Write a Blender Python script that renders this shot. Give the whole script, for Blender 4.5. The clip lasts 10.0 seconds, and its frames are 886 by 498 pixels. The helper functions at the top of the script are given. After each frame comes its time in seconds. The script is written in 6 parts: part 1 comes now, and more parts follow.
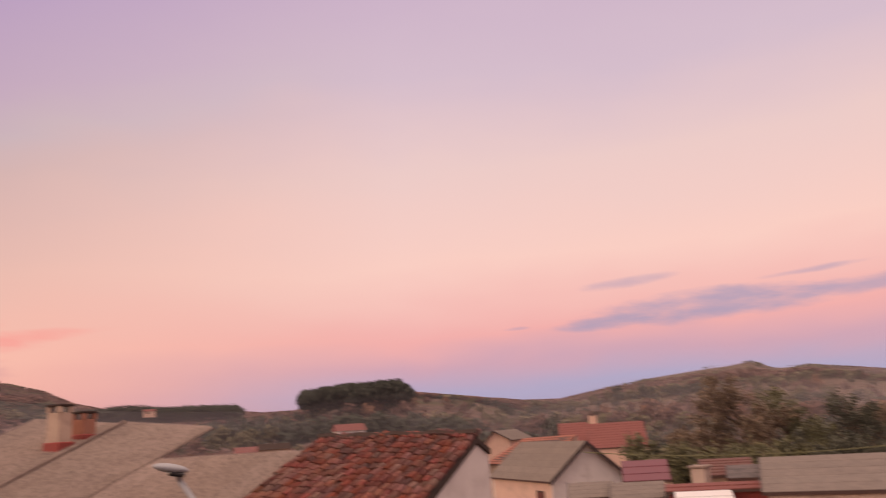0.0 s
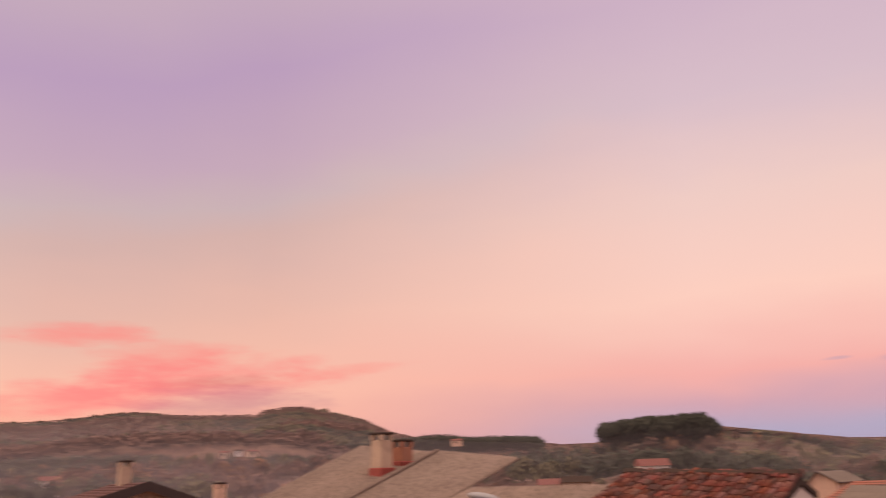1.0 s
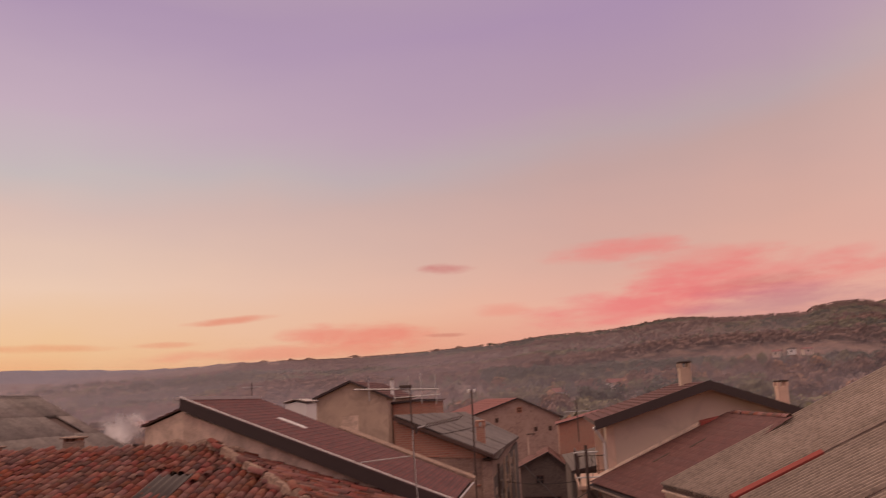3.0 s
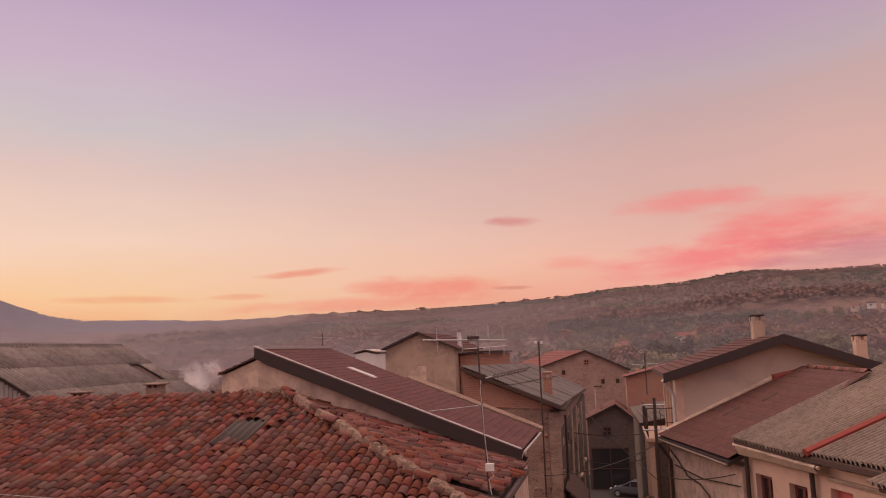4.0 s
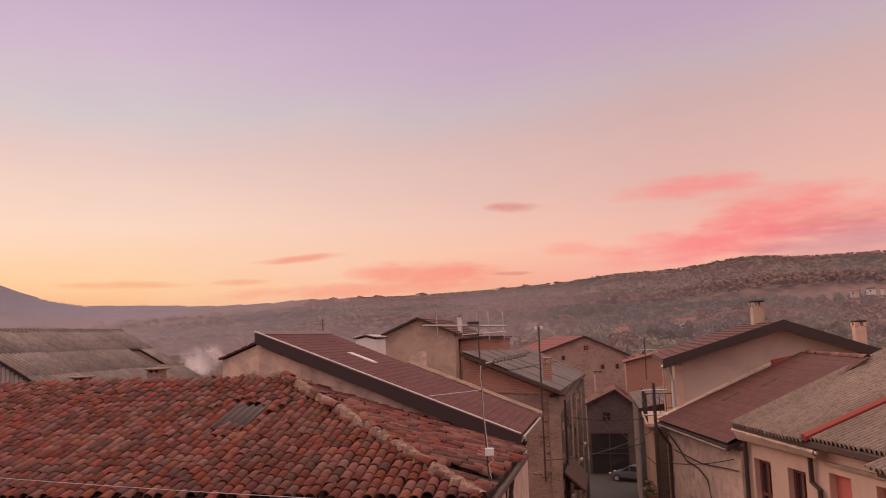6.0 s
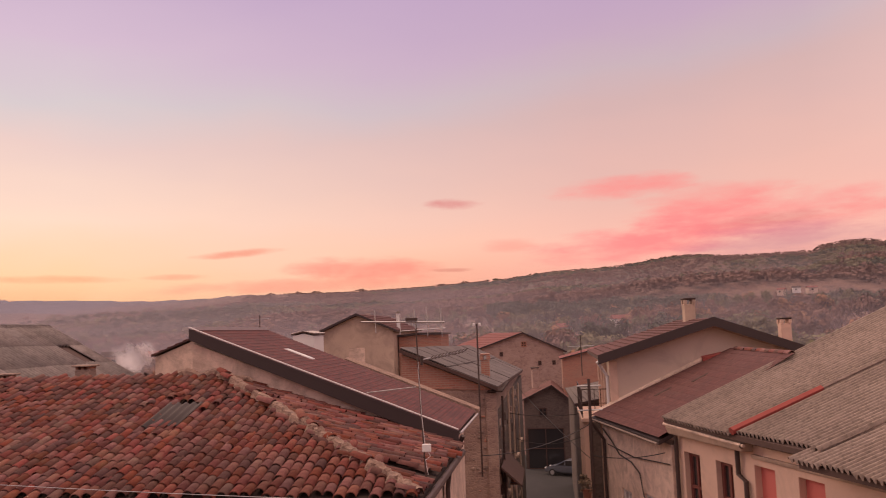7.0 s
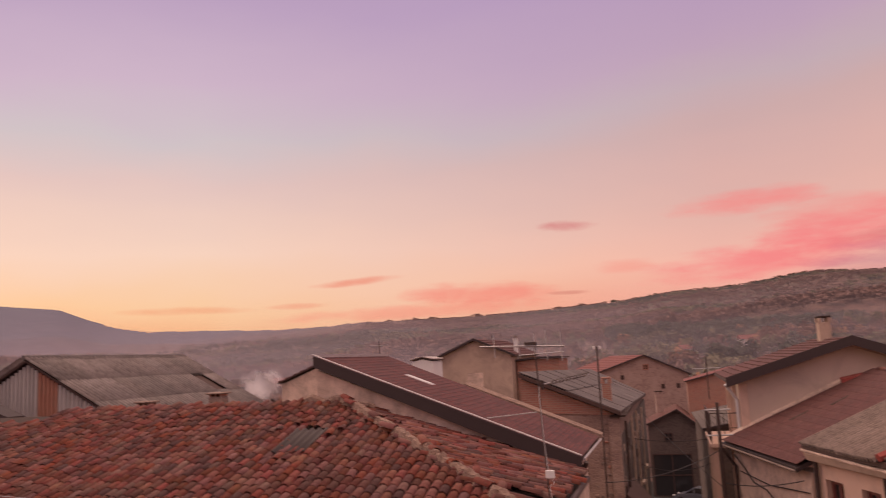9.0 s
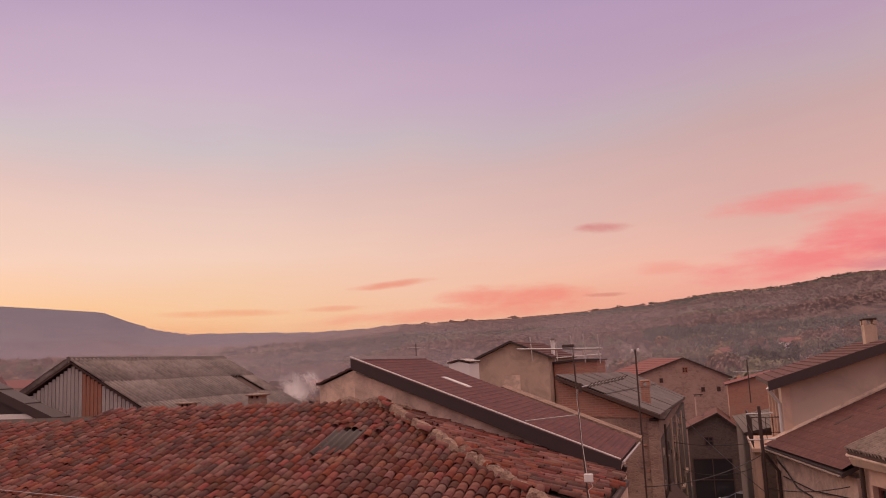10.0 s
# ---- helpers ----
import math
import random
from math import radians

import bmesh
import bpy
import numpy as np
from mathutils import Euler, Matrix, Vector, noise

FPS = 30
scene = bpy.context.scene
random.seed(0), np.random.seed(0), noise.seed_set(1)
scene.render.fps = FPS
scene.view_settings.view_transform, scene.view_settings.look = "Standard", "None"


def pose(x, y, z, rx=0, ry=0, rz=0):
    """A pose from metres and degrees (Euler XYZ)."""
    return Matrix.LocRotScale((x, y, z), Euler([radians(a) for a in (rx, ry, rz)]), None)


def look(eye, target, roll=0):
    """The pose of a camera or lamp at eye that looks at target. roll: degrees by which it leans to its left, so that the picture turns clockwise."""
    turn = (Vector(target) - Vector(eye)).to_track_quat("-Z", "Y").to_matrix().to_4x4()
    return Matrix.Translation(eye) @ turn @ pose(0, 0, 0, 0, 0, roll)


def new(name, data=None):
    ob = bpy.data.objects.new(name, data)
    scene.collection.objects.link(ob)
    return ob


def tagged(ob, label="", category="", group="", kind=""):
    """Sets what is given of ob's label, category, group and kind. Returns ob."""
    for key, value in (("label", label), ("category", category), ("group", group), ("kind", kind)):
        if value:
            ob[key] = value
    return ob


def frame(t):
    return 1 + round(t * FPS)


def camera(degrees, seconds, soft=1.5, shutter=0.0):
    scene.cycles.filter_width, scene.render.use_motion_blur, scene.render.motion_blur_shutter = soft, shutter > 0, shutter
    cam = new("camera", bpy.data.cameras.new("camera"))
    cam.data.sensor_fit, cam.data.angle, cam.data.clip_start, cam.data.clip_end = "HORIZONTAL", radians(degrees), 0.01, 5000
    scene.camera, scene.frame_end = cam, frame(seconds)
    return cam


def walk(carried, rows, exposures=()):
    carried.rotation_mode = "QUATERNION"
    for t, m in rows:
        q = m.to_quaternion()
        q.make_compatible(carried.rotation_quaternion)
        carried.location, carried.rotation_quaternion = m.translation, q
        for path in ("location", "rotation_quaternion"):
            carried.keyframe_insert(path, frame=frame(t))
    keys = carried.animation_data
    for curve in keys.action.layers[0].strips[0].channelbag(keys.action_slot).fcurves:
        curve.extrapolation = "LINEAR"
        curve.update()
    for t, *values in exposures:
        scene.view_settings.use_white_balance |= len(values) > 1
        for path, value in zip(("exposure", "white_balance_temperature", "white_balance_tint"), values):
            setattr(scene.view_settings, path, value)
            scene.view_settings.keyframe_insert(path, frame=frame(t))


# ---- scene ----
cam = camera(57.20, 10.0, soft=1.0, shutter=0.5)
EYE = 10.0  # height of the eye in the plan, which is drawn at 1 : 1.35
PLAN_SCALE = 1.35
PATH = [
    (0.0, pose(0.212, -0.161, 13.527, 102.50, 3.77, -50.36)),
    (0.5, pose(0.186, -0.121, 13.538, 104.50, 2.91, -40.45)),
    (1.0, pose(0.153, -0.084, 13.545, 105.69, 1.74, -29.96)),
    (1.5, pose(0.112, -0.050, 13.540, 104.70, 1.35, -18.79)),
    (2.0, pose(0.070, -0.024, 13.531, 102.89, 1.88, -8.47)),
    (2.5, pose(0.031, -0.009, 13.526, 101.86, 2.18, 0.38)),
    (3.0, pose(0.000, -0.003, 13.519, 100.41, 2.60, 6.91)),
    (3.2, pose(-0.007, -0.001, 13.515, 99.60, 2.87, 8.31)),
    (4.3, pose(-0.027, 0.001, 13.504, 96.88, 1.47, 12.34)),
    (4.5, pose(-0.030, 0.001, 13.504, 96.76, 1.15, 12.79)),
    (5.0, pose(-0.032, 0.003, 13.503, 96.52, 1.04, 13.15)),
    (6.5, pose(-0.014, 0.001, 13.499, 96.06, 2.36, 9.58)),
    (7.0, pose(-0.003, 0.000, 13.499, 95.86, 1.99, 7.29)),
    (7.5, pose(0.000, 0.000, 13.500, 96.10, 1.69, 6.58)),
    (8.0, pose(-0.005, 0.000, 13.501, 96.44, 1.76, 7.81)),
    (8.5, pose(-0.020, 0.001, 13.504, 96.89, 1.71, 10.93)),
    (9.0, pose(-0.042, 0.001, 13.507, 97.90, 2.79, 15.49)),
    (9.5, pose(-0.054, 0.001, 13.509, 98.65, 3.25, 18.17)),
    (10.0, pose(-0.054, 0.001, 13.508, 98.18, 2.64, 18.04)),
]
EXPOSURES = [(0.0, 0.0, 6500, 10), (0.5, -0.07, 6500, 10), (1.0, 0.02, 6800, 10), (2.0, -0.11, 6900, 10), (3.0, -0.27, 6650, 11), (4.5, -0.08, 6500, 13), (6.5, -0.01, 6500, 13), (7.5, 0.11, 6500, 13), (8.5, 0.0, 6500, 14), (9.5, -0.16, 6500, 16), (10.0, -0.16, 6500, 16)]
walk(cam, PATH, EXPOSURES)

# ---- world: after sunset, glow low on the left of the street, rose sky, small clouds ----
def lin(r, g, b):
    return tuple(((v / 255 + 0.055) / 1.055) ** 2.4 if v > 10 else v / 255 / 12.92 for v in (r, g, b)) + (1.0,)


class Nodes:
    """Short notation for node trees."""

    def __init__(self, tree):
        self.tree = tree
        tree.nodes.clear()

    def add(self, kind, **props):
        n = self.tree.nodes.new(kind)
        for k, v in props.items():
            if k == "ins":
                for key, val in v.items():
                    if hasattr(val, "is_output"):
                        self.tree.links.new(val, n.inputs[key])
                    else:
                        n.inputs[key].default_value = val
            else:
                setattr(n, k, v)
        return n

    def math(self, op, a, b=0.0, c=0.0):
        return self.add("ShaderNodeMath", operation=op, ins={0: a, 1: b, 2: c}).outputs[0]

    def ramp(self, fac, stops, mode="LINEAR"):
        n = self.add("ShaderNodeValToRGB", ins={0: fac})
        n.color_ramp.interpolation = mode
        e = n.color_ramp.elements
        while len(e) < len(stops):
            e.new(0.5)
        for el, (pos, col) in zip(e, stops):
            el.position, el.color = pos, col
        return n.outputs[0]

    def mix(self, fac, a, b, blend="MIX"):
        n = self.add("ShaderNodeMix", data_type="RGBA", blend_type=blend)
        for key, val in ((0, fac), (6, a), (7, b)):
            if hasattr(val, "is_output"):
                self.tree.links.new(val, n.inputs[key])
            else:
                n.inputs[key].default_value = val
        return n.outputs[2]

    def noise(self, vec, scale, detail=4.0, rough=0.55, dist=0.0):
        n = self.add("ShaderNodeTexNoise", ins={"Vector": vec, "Scale": scale, "Detail": detail, "Roughness": rough, "Distortion": dist})
        return n.outputs[0]

    def span(self, v, a, b, c=0.0, d=1.0):
        n = self.add("ShaderNodeMapRange", ins={0: v, 1: a, 2: b, 3: c, 4: d})
        return n.outputs[0]


def make_world():
    world = bpy.data.worlds.new("dusk_sky")
    scene.world = world
    world.use_nodes = True
    g = Nodes(world.node_tree)
    way = g.add("ShaderNodeTexCoord").outputs["Generated"]
    sep = g.add("ShaderNodeSeparateXYZ", ins={0: way})
    deg = 180 / math.pi
    el = g.math("MULTIPLY", g.math("ARCSINE", sep.outputs[2]), deg)
    az = g.math("MULTIPLY", g.math("ARCTAN2", sep.outputs[0], sep.outputs[1]), deg)
    # slow unevenness of the bands
    soft = g.add("ShaderNodeMapping", ins={0: way, 3: (2.2, 2.2, 7.0)}).outputs[0]
    wob = g.math("MULTIPLY", g.math("SUBTRACT", g.noise(soft, 1.3, 3.0), 0.5), 4.5)
    e2 = g.span(g.math("ADD", el, wob), -5.0, 45.0)
    climb = g.math("MULTIPLY", g.math("ADD", g.span(az, -13.0, 14.0, 0.0, 2.2), g.span(az, 10.0, 42.0, 0.0, 7.0)), g.add("ShaderNodeMapRange", interpolation_type="SMOOTHSTEP", ins={0: el, 1: 5.0, 2: 20.0, 3: 0.0, 4: 1.0}).outputs[0])
    e3 = g.span(g.math("SUBTRACT", g.math("ADD", el, wob), climb), -5.0, 45.0)
    west = g.ramp(e2, [(0.0, lin(226, 150, 118)), (0.14, lin(250, 180, 134)), (0.19, lin(252, 206, 162)), (0.26, lin(251, 216, 194)), (0.36, lin(232, 202, 194)), (0.42, lin(212, 200, 202)), (0.48, lin(211, 186, 204)), (0.62, lin(188, 161, 194)), (0.78, lin(205, 182, 190)), (1.0, lin(238, 206, 188))])
    mid = g.ramp(e3, [(0.0, lin(214, 150, 140)), (0.15, lin(248, 168, 152)), (0.22, lin(250, 190, 172)), (0.29, lin(232, 184, 172)), (0.37, lin(212, 177, 174)), (0.41, lin(202, 178, 184)), (0.46, lin(197, 168, 189)), (0.58, lin(186, 157, 192)), (0.78, lin(205, 182, 190)), (1.0, lin(238, 206, 188))])
    east = g.ramp(e2, [(0.0, lin(160, 150, 178)), (0.145, lin(176, 168, 200)), (0.185, lin(208, 164, 182)), (0.225, lin(243, 174, 172)), (0.32, lin(251, 206, 195)), (0.46, lin(238, 204, 200)), (0.58, lin(215, 190, 204)), (0.72, lin(205, 178, 201)), (1.0, lin(238, 206, 188))])
    col = g.mix(g.span(az, -32.0, 4.0), west, mid)
    col = g.mix(g.span(az, 18.0, 48.0), col, east)
    # clouds: azimuth, elevation, half width, half height, tilt, colour, strength
    rosy, dim, slate, pale = lin(252, 138, 134), lin(196, 116, 116), lin(172, 156, 184), lin(250, 176, 160)
    clouds = [
        (-6.3, 8.95, 1.9, 0.36, -0.01, lin(218, 124, 124), 0.85),
        (-21.2, 5.85, 2.5, 0.26, 0.07, lin(243, 146, 124), 0.8),
        (-12.6, 4.55, 5.0, 0.75, -0.03, lin(250, 146, 130), 0.85),
        (-25.5, 4.3, 2.0, 0.2, 0.0, lin(243, 150, 124), 0.6),
        (-33.0, 4.2, 4.0, 0.25, 0.0, lin(243, 160, 124), 0.6),
        (-17.0, 3.6, 8.0, 0.5, 0.02, lin(250, 146, 128), 0.6),
        (-6.5, 4.35, 1.4, 0.14, 0.0, lin(214, 128, 116), 0.6),
        (-2.5, 5.95, 2.0, 0.5, 0.03, lin(252, 160, 144), 0.6),
        (5.6, 9.6, 4.6, 0.75, 0.05, rosy, 0.72),
        (11.6, 8.4, 4.4, 1.0, 0.03, rosy, 0.5),
        (14.0, 6.8, 8.0, 1.6, 0.03, lin(252, 130, 132), 0.66),
        (14.5, 6.6, 4.5, 0.45, 0.06, dim, 0.5),
        (7.5, 5.8, 7.5, 1.2, 0.08, lin(254, 128, 132), 0.75),
        (22.0, 7.2, 5.0, 0.45, 0.10, rosy, 0.4),
        (15.5, 5.2, 6.0, 1.2, 0.02, lin(190, 132, 150), 0.55),
        (69.0, 6.95, 8.0, 0.95, 0.02, slate, 0.9),
        (62.2, 6.45, 3.0, 0.45, 0.05, slate, 0.75),
        (64.2, 9.05, 3.0, 0.35, 0.06, slate, 0.5),
        (79.0, 7.2, 6.0, 0.5, 0.01, slate, 0.7),
        (76.0, 8.5, 3.0, 0.2, 0.05, slate, 0.6),
        (56.0, 6.5, 0.9, 0.12, 0.03, slate, 0.5),
    ]
    ragged = g.add("ShaderNodeMapping", ins={0: way, 3: (14.0, 14.0, 60.0)}).outputs[0]
    n1 = g.math("SUBTRACT", g.noise(ragged, 1.0, 5.0, 0.6), 0.5)
    for a0, e0, w, h, tilt, tint, strong in clouds:
        da = g.math("SUBTRACT", az, a0)
        de = g.math("MULTIPLY_ADD", da, -tilt, g.math("SUBTRACT", el, e0))
        u = g.math("DIVIDE", da, w)
        v = g.math("DIVIDE", de, h)
        r = g.math("ADD", g.math("MULTIPLY", u, u), g.math("MULTIPLY", v, v))
        r = g.math("MULTIPLY_ADD", n1, 3.2, r)
        f = g.add("ShaderNodeMapRange", interpolation_type="SMOOTHSTEP", ins={0: r, 1: 1.7, 2: -0.3, 3: 0.0, 4: strong}).outputs[0]
        col = g.mix(f, col, tint)
    sky = g.add("ShaderNodeTexSky", sky_type="NISHITA", sun_disc=False, sun_elevation=radians(1.0), sun_rotation=radians(-61))
    # unseen sky overhead is boosted above its dusk level, to light roofs and walls
    high = g.add("ShaderNodeMapRange", interpolation_type="SMOOTHSTEP", ins={0: el, 1: 32.0, 2: 65.0, 3: 0.97, 4: 2.5}).outputs[0]
    dusk = g.add("ShaderNodeBackground", ins={0: col, 1: high})
    air = g.add("ShaderNodeBackground", ins={0: sky.outputs[0], 1: 0.02})
    both = g.add("ShaderNodeAddShader", ins={0: dusk.outputs[0], 1: air.outputs[0]})
    g.add("ShaderNodeOutputWorld", ins={0: both.outputs[0]})


make_world()
sun = new("sun", bpy.data.lights.new("sun", "SUN"))
sun.data.energy, sun.data.angle, sun.data.color = 1.8, radians(40), (1.0, 0.70, 0.5)
sun.matrix_world = look((-44, 24, 9), (0, 0, 0))


# ---- materials ----
def material(name, base, other, scale=3.0, grain=60.0, rough=0.85, bump=0.15, contrast=0.5, stain=None, stain_scale=0.6, stain_amount=0.5, random_tint=0.0, island=0.0, metal=0.0, stretch=(1, 1, 1), bump_at=0.02, soft=0.0):
    """Two colours mixed by noise at two scales, a stain colour with its own shape, fine relief."""
    m = bpy.data.materials.new(name)
    m.use_nodes = True
    g = Nodes(m.node_tree)
    vec = g.add("ShaderNodeTexCoord").outputs["Object"]
    vec = g.add("ShaderNodeMapping", ins={0: vec, 3: stretch}).outputs[0]
    if random_tint:
        rnd = g.add("ShaderNodeObjectInfo").outputs["Random"]
    if island:
        rnd = g.add("ShaderNodeNewGeometry").outputs["Random Per Island"]
    big = g.noise(vec, scale, 5.0, 0.6, 0.4)
    fine = g.noise(vec, grain, 3.0, 0.7)
    f = g.math("ADD", g.math("MULTIPLY", g.math("SUBTRACT", big, 0.5), 1.6 * contrast), g.math("MULTIPLY", g.math("SUBTRACT", fine, 0.5), 0.9 * contrast))
    f = g.add("ShaderNodeClamp", ins={0: g.math("ADD", f, 0.5)}).outputs[0]
    col = g.mix(f, (*base, 1), (*other, 1))
    if stain:
        s = g.span(g.noise(vec, stain_scale, 6.0, 0.65, 0.8), 0.62 - 0.25 * stain_amount, 0.72)
        col = g.mix(g.math("MULTIPLY", s, stain_amount), col, (*stain, 1))
    amount = random_tint or island
    if amount:
        val = g.span(rnd, 0, 1, 1 - amount, 1 + amount)
        hue = g.span(g.math("FRACT", g.math("MULTIPLY", rnd, 7.31)), 0, 1, 0.5 - 0.03 * amount, 0.5 + 0.012 * amount)
        sat = g.span(g.math("FRACT", g.math("MULTIPLY", rnd, 3.77)), 0, 1, 1 - 0.6 * amount, 1 + 0.25 * amount)
        col = g.add("ShaderNodeHueSaturation", ins={"Hue": hue, "Saturation": sat, "Value": val, "Color": col}).outputs[0]
    bs = g.add("ShaderNodeBsdfPrincipled", ins={"Base Color": col, "Roughness": rough, "Metallic": metal})
    if soft:
        # loose foliage scatters light all ways: its clumps shade as if they leant upwards
        own = g.add("ShaderNodeNewGeometry").outputs["Normal"]
        lean = g.add("ShaderNodeMix", data_type="VECTOR", ins={0: soft, 4: own, 5: (0.0, 0.0, 1.0)}).outputs[1]
        g.tree.links.new(g.add("ShaderNodeVectorMath", operation="NORMALIZE", ins={0: lean}).outputs[0], bs.inputs["Normal"])
    if bump:
        hgt = g.math("ADD", g.math("MULTIPLY", fine, 0.5), big)
        b = g.add("ShaderNodeBump", ins={"Strength": bump, "Distance": bump_at, "Height": hgt})
        g.tree.links.new(b.outputs[0], bs.inputs["Normal"])
    g.add("ShaderNodeOutputMaterial", ins={0: bs.outputs[0]})
    return m


def laid_material(name, one, two, joint, wide, high, order, gap=0.006, rough=0.9, bump=0.4, stain=None, seam=0.5, wild=0.35):
    """Pieces laid in courses, drawn at their true size: order picks the axes that run along and across the courses."""
    m = bpy.data.materials.new(name)
    m.use_nodes = True
    g = Nodes(m.node_tree)
    vec = g.add("ShaderNodeTexCoord").outputs["Object"]
    sep = g.add("ShaderNodeSeparateXYZ", ins={0: vec})
    bend = g.math("MULTIPLY", g.math("SUBTRACT", g.noise(vec, 1.3, 3.0), 0.5), high * wild)
    flat = g.add("ShaderNodeCombineXYZ", ins={0: sep.outputs[order[0]], 1: g.math("ADD", sep.outputs[order[1]], bend), 2: 0.0}).outputs[0]
    br = g.add("ShaderNodeTexBrick", offset=0.5, ins={"Vector": flat, "Color1": (*one, 1), "Color2": (*two, 1), "Mortar": (*joint, 1), "Scale": 1.0, "Mortar Size": gap, "Mortar Smooth": 0.3, "Bias": 0.0, "Brick Width": wide, "Row Height": high})
    big, fine = g.noise(vec, 0.9, 5.0, 0.6, 0.4), g.noise(vec, 14.0, 4.0, 0.7)
    col = g.mix(g.span(fine, 0.3, 0.7, 0.0, 0.35), br.outputs[0], (*two, 1))
    col = g.mix(g.span(big, 0.45, 0.7, 0.0, seam), col, (*(stain or joint), 1))
    hgt = g.math("ADD", g.math("MULTIPLY", br.outputs[1], -1.0), g.math("MULTIPLY", fine, 0.6))
    b = g.add("ShaderNodeBump", ins={"Strength": bump, "Distance": 0.02, "Height": hgt})
    bs = g.add("ShaderNodeBsdfPrincipled", ins={"Base Color": col, "Roughness": rough, "Normal": b.outputs[0]})
    g.add("ShaderNodeOutputMaterial", ins={0: bs.outputs[0]})
    return m


def rubble_material(name, one, two, joint, size):
    """Rubble masonry: uneven stones in mortar, with plaster left in patches."""
    m = bpy.data.materials.new(name)
    m.use_nodes = True
    g = Nodes(m.node_tree)
    vec = g.add("ShaderNodeTexCoord").outputs["Object"]
    flat = g.add("ShaderNodeMapping", ins={0: vec, 3: (1.0, 1.0, 1.7)}).outputs[0]
    cell = g.add("ShaderNodeTexVoronoi", ins={"Vector": flat, "Scale": 1.0 / size, "Randomness": 0.9})
    edge = g.add("ShaderNodeTexVoronoi", feature="DISTANCE_TO_EDGE", ins={"Vector": flat, "Scale": 1.0 / size, "Randomness": 0.9}).outputs[0]
    tone = g.add("ShaderNodeSeparateXYZ", ins={0: cell.outputs[1]}).outputs[0]
    big, fine = g.noise(vec, 0.8, 5.0, 0.6, 0.5), g.noise(vec, 18.0, 4.0, 0.7)
    col = g.mix(tone, (*one, 1), (*two, 1))
    col = g.mix(g.span(fine, 0.3, 0.75, 0.0, 0.5), col, (*two, 1))
    col = g.mix(g.span(edge, 0.0, 0.1, 0.5, 0.0), col, (*joint, 1))
    col = g.mix(g.span(big, 0.48, 0.62, 0.0, 0.75), col, (*joint, 1))
    hgt = g.math("ADD", g.span(edge, 0.0, 0.16), g.math("MULTIPLY", fine, 0.5))
    b = g.add("ShaderNodeBump", ins={"Strength": 0.4, "Distance": 0.03, "Height": hgt})
    bs = g.add("ShaderNodeBsdfPrincipled", ins={"Base Color": col, "Roughness": 0.95, "Normal": b.outputs[0]})
    g.add("ShaderNodeOutputMaterial", ins={0: bs.outputs[0]})
    return m


def glass_material(name, tint, rough=0.08):
    m = bpy.data.materials.new(name)
    m.use_nodes = True
    b = m.node_tree.nodes["Principled BSDF"]
    b.inputs["Base Color"].default_value = (*tint, 1)
    b.inputs["Roughness"].default_value = rough
    b.inputs["IOR"].default_value = 1.5
    return m


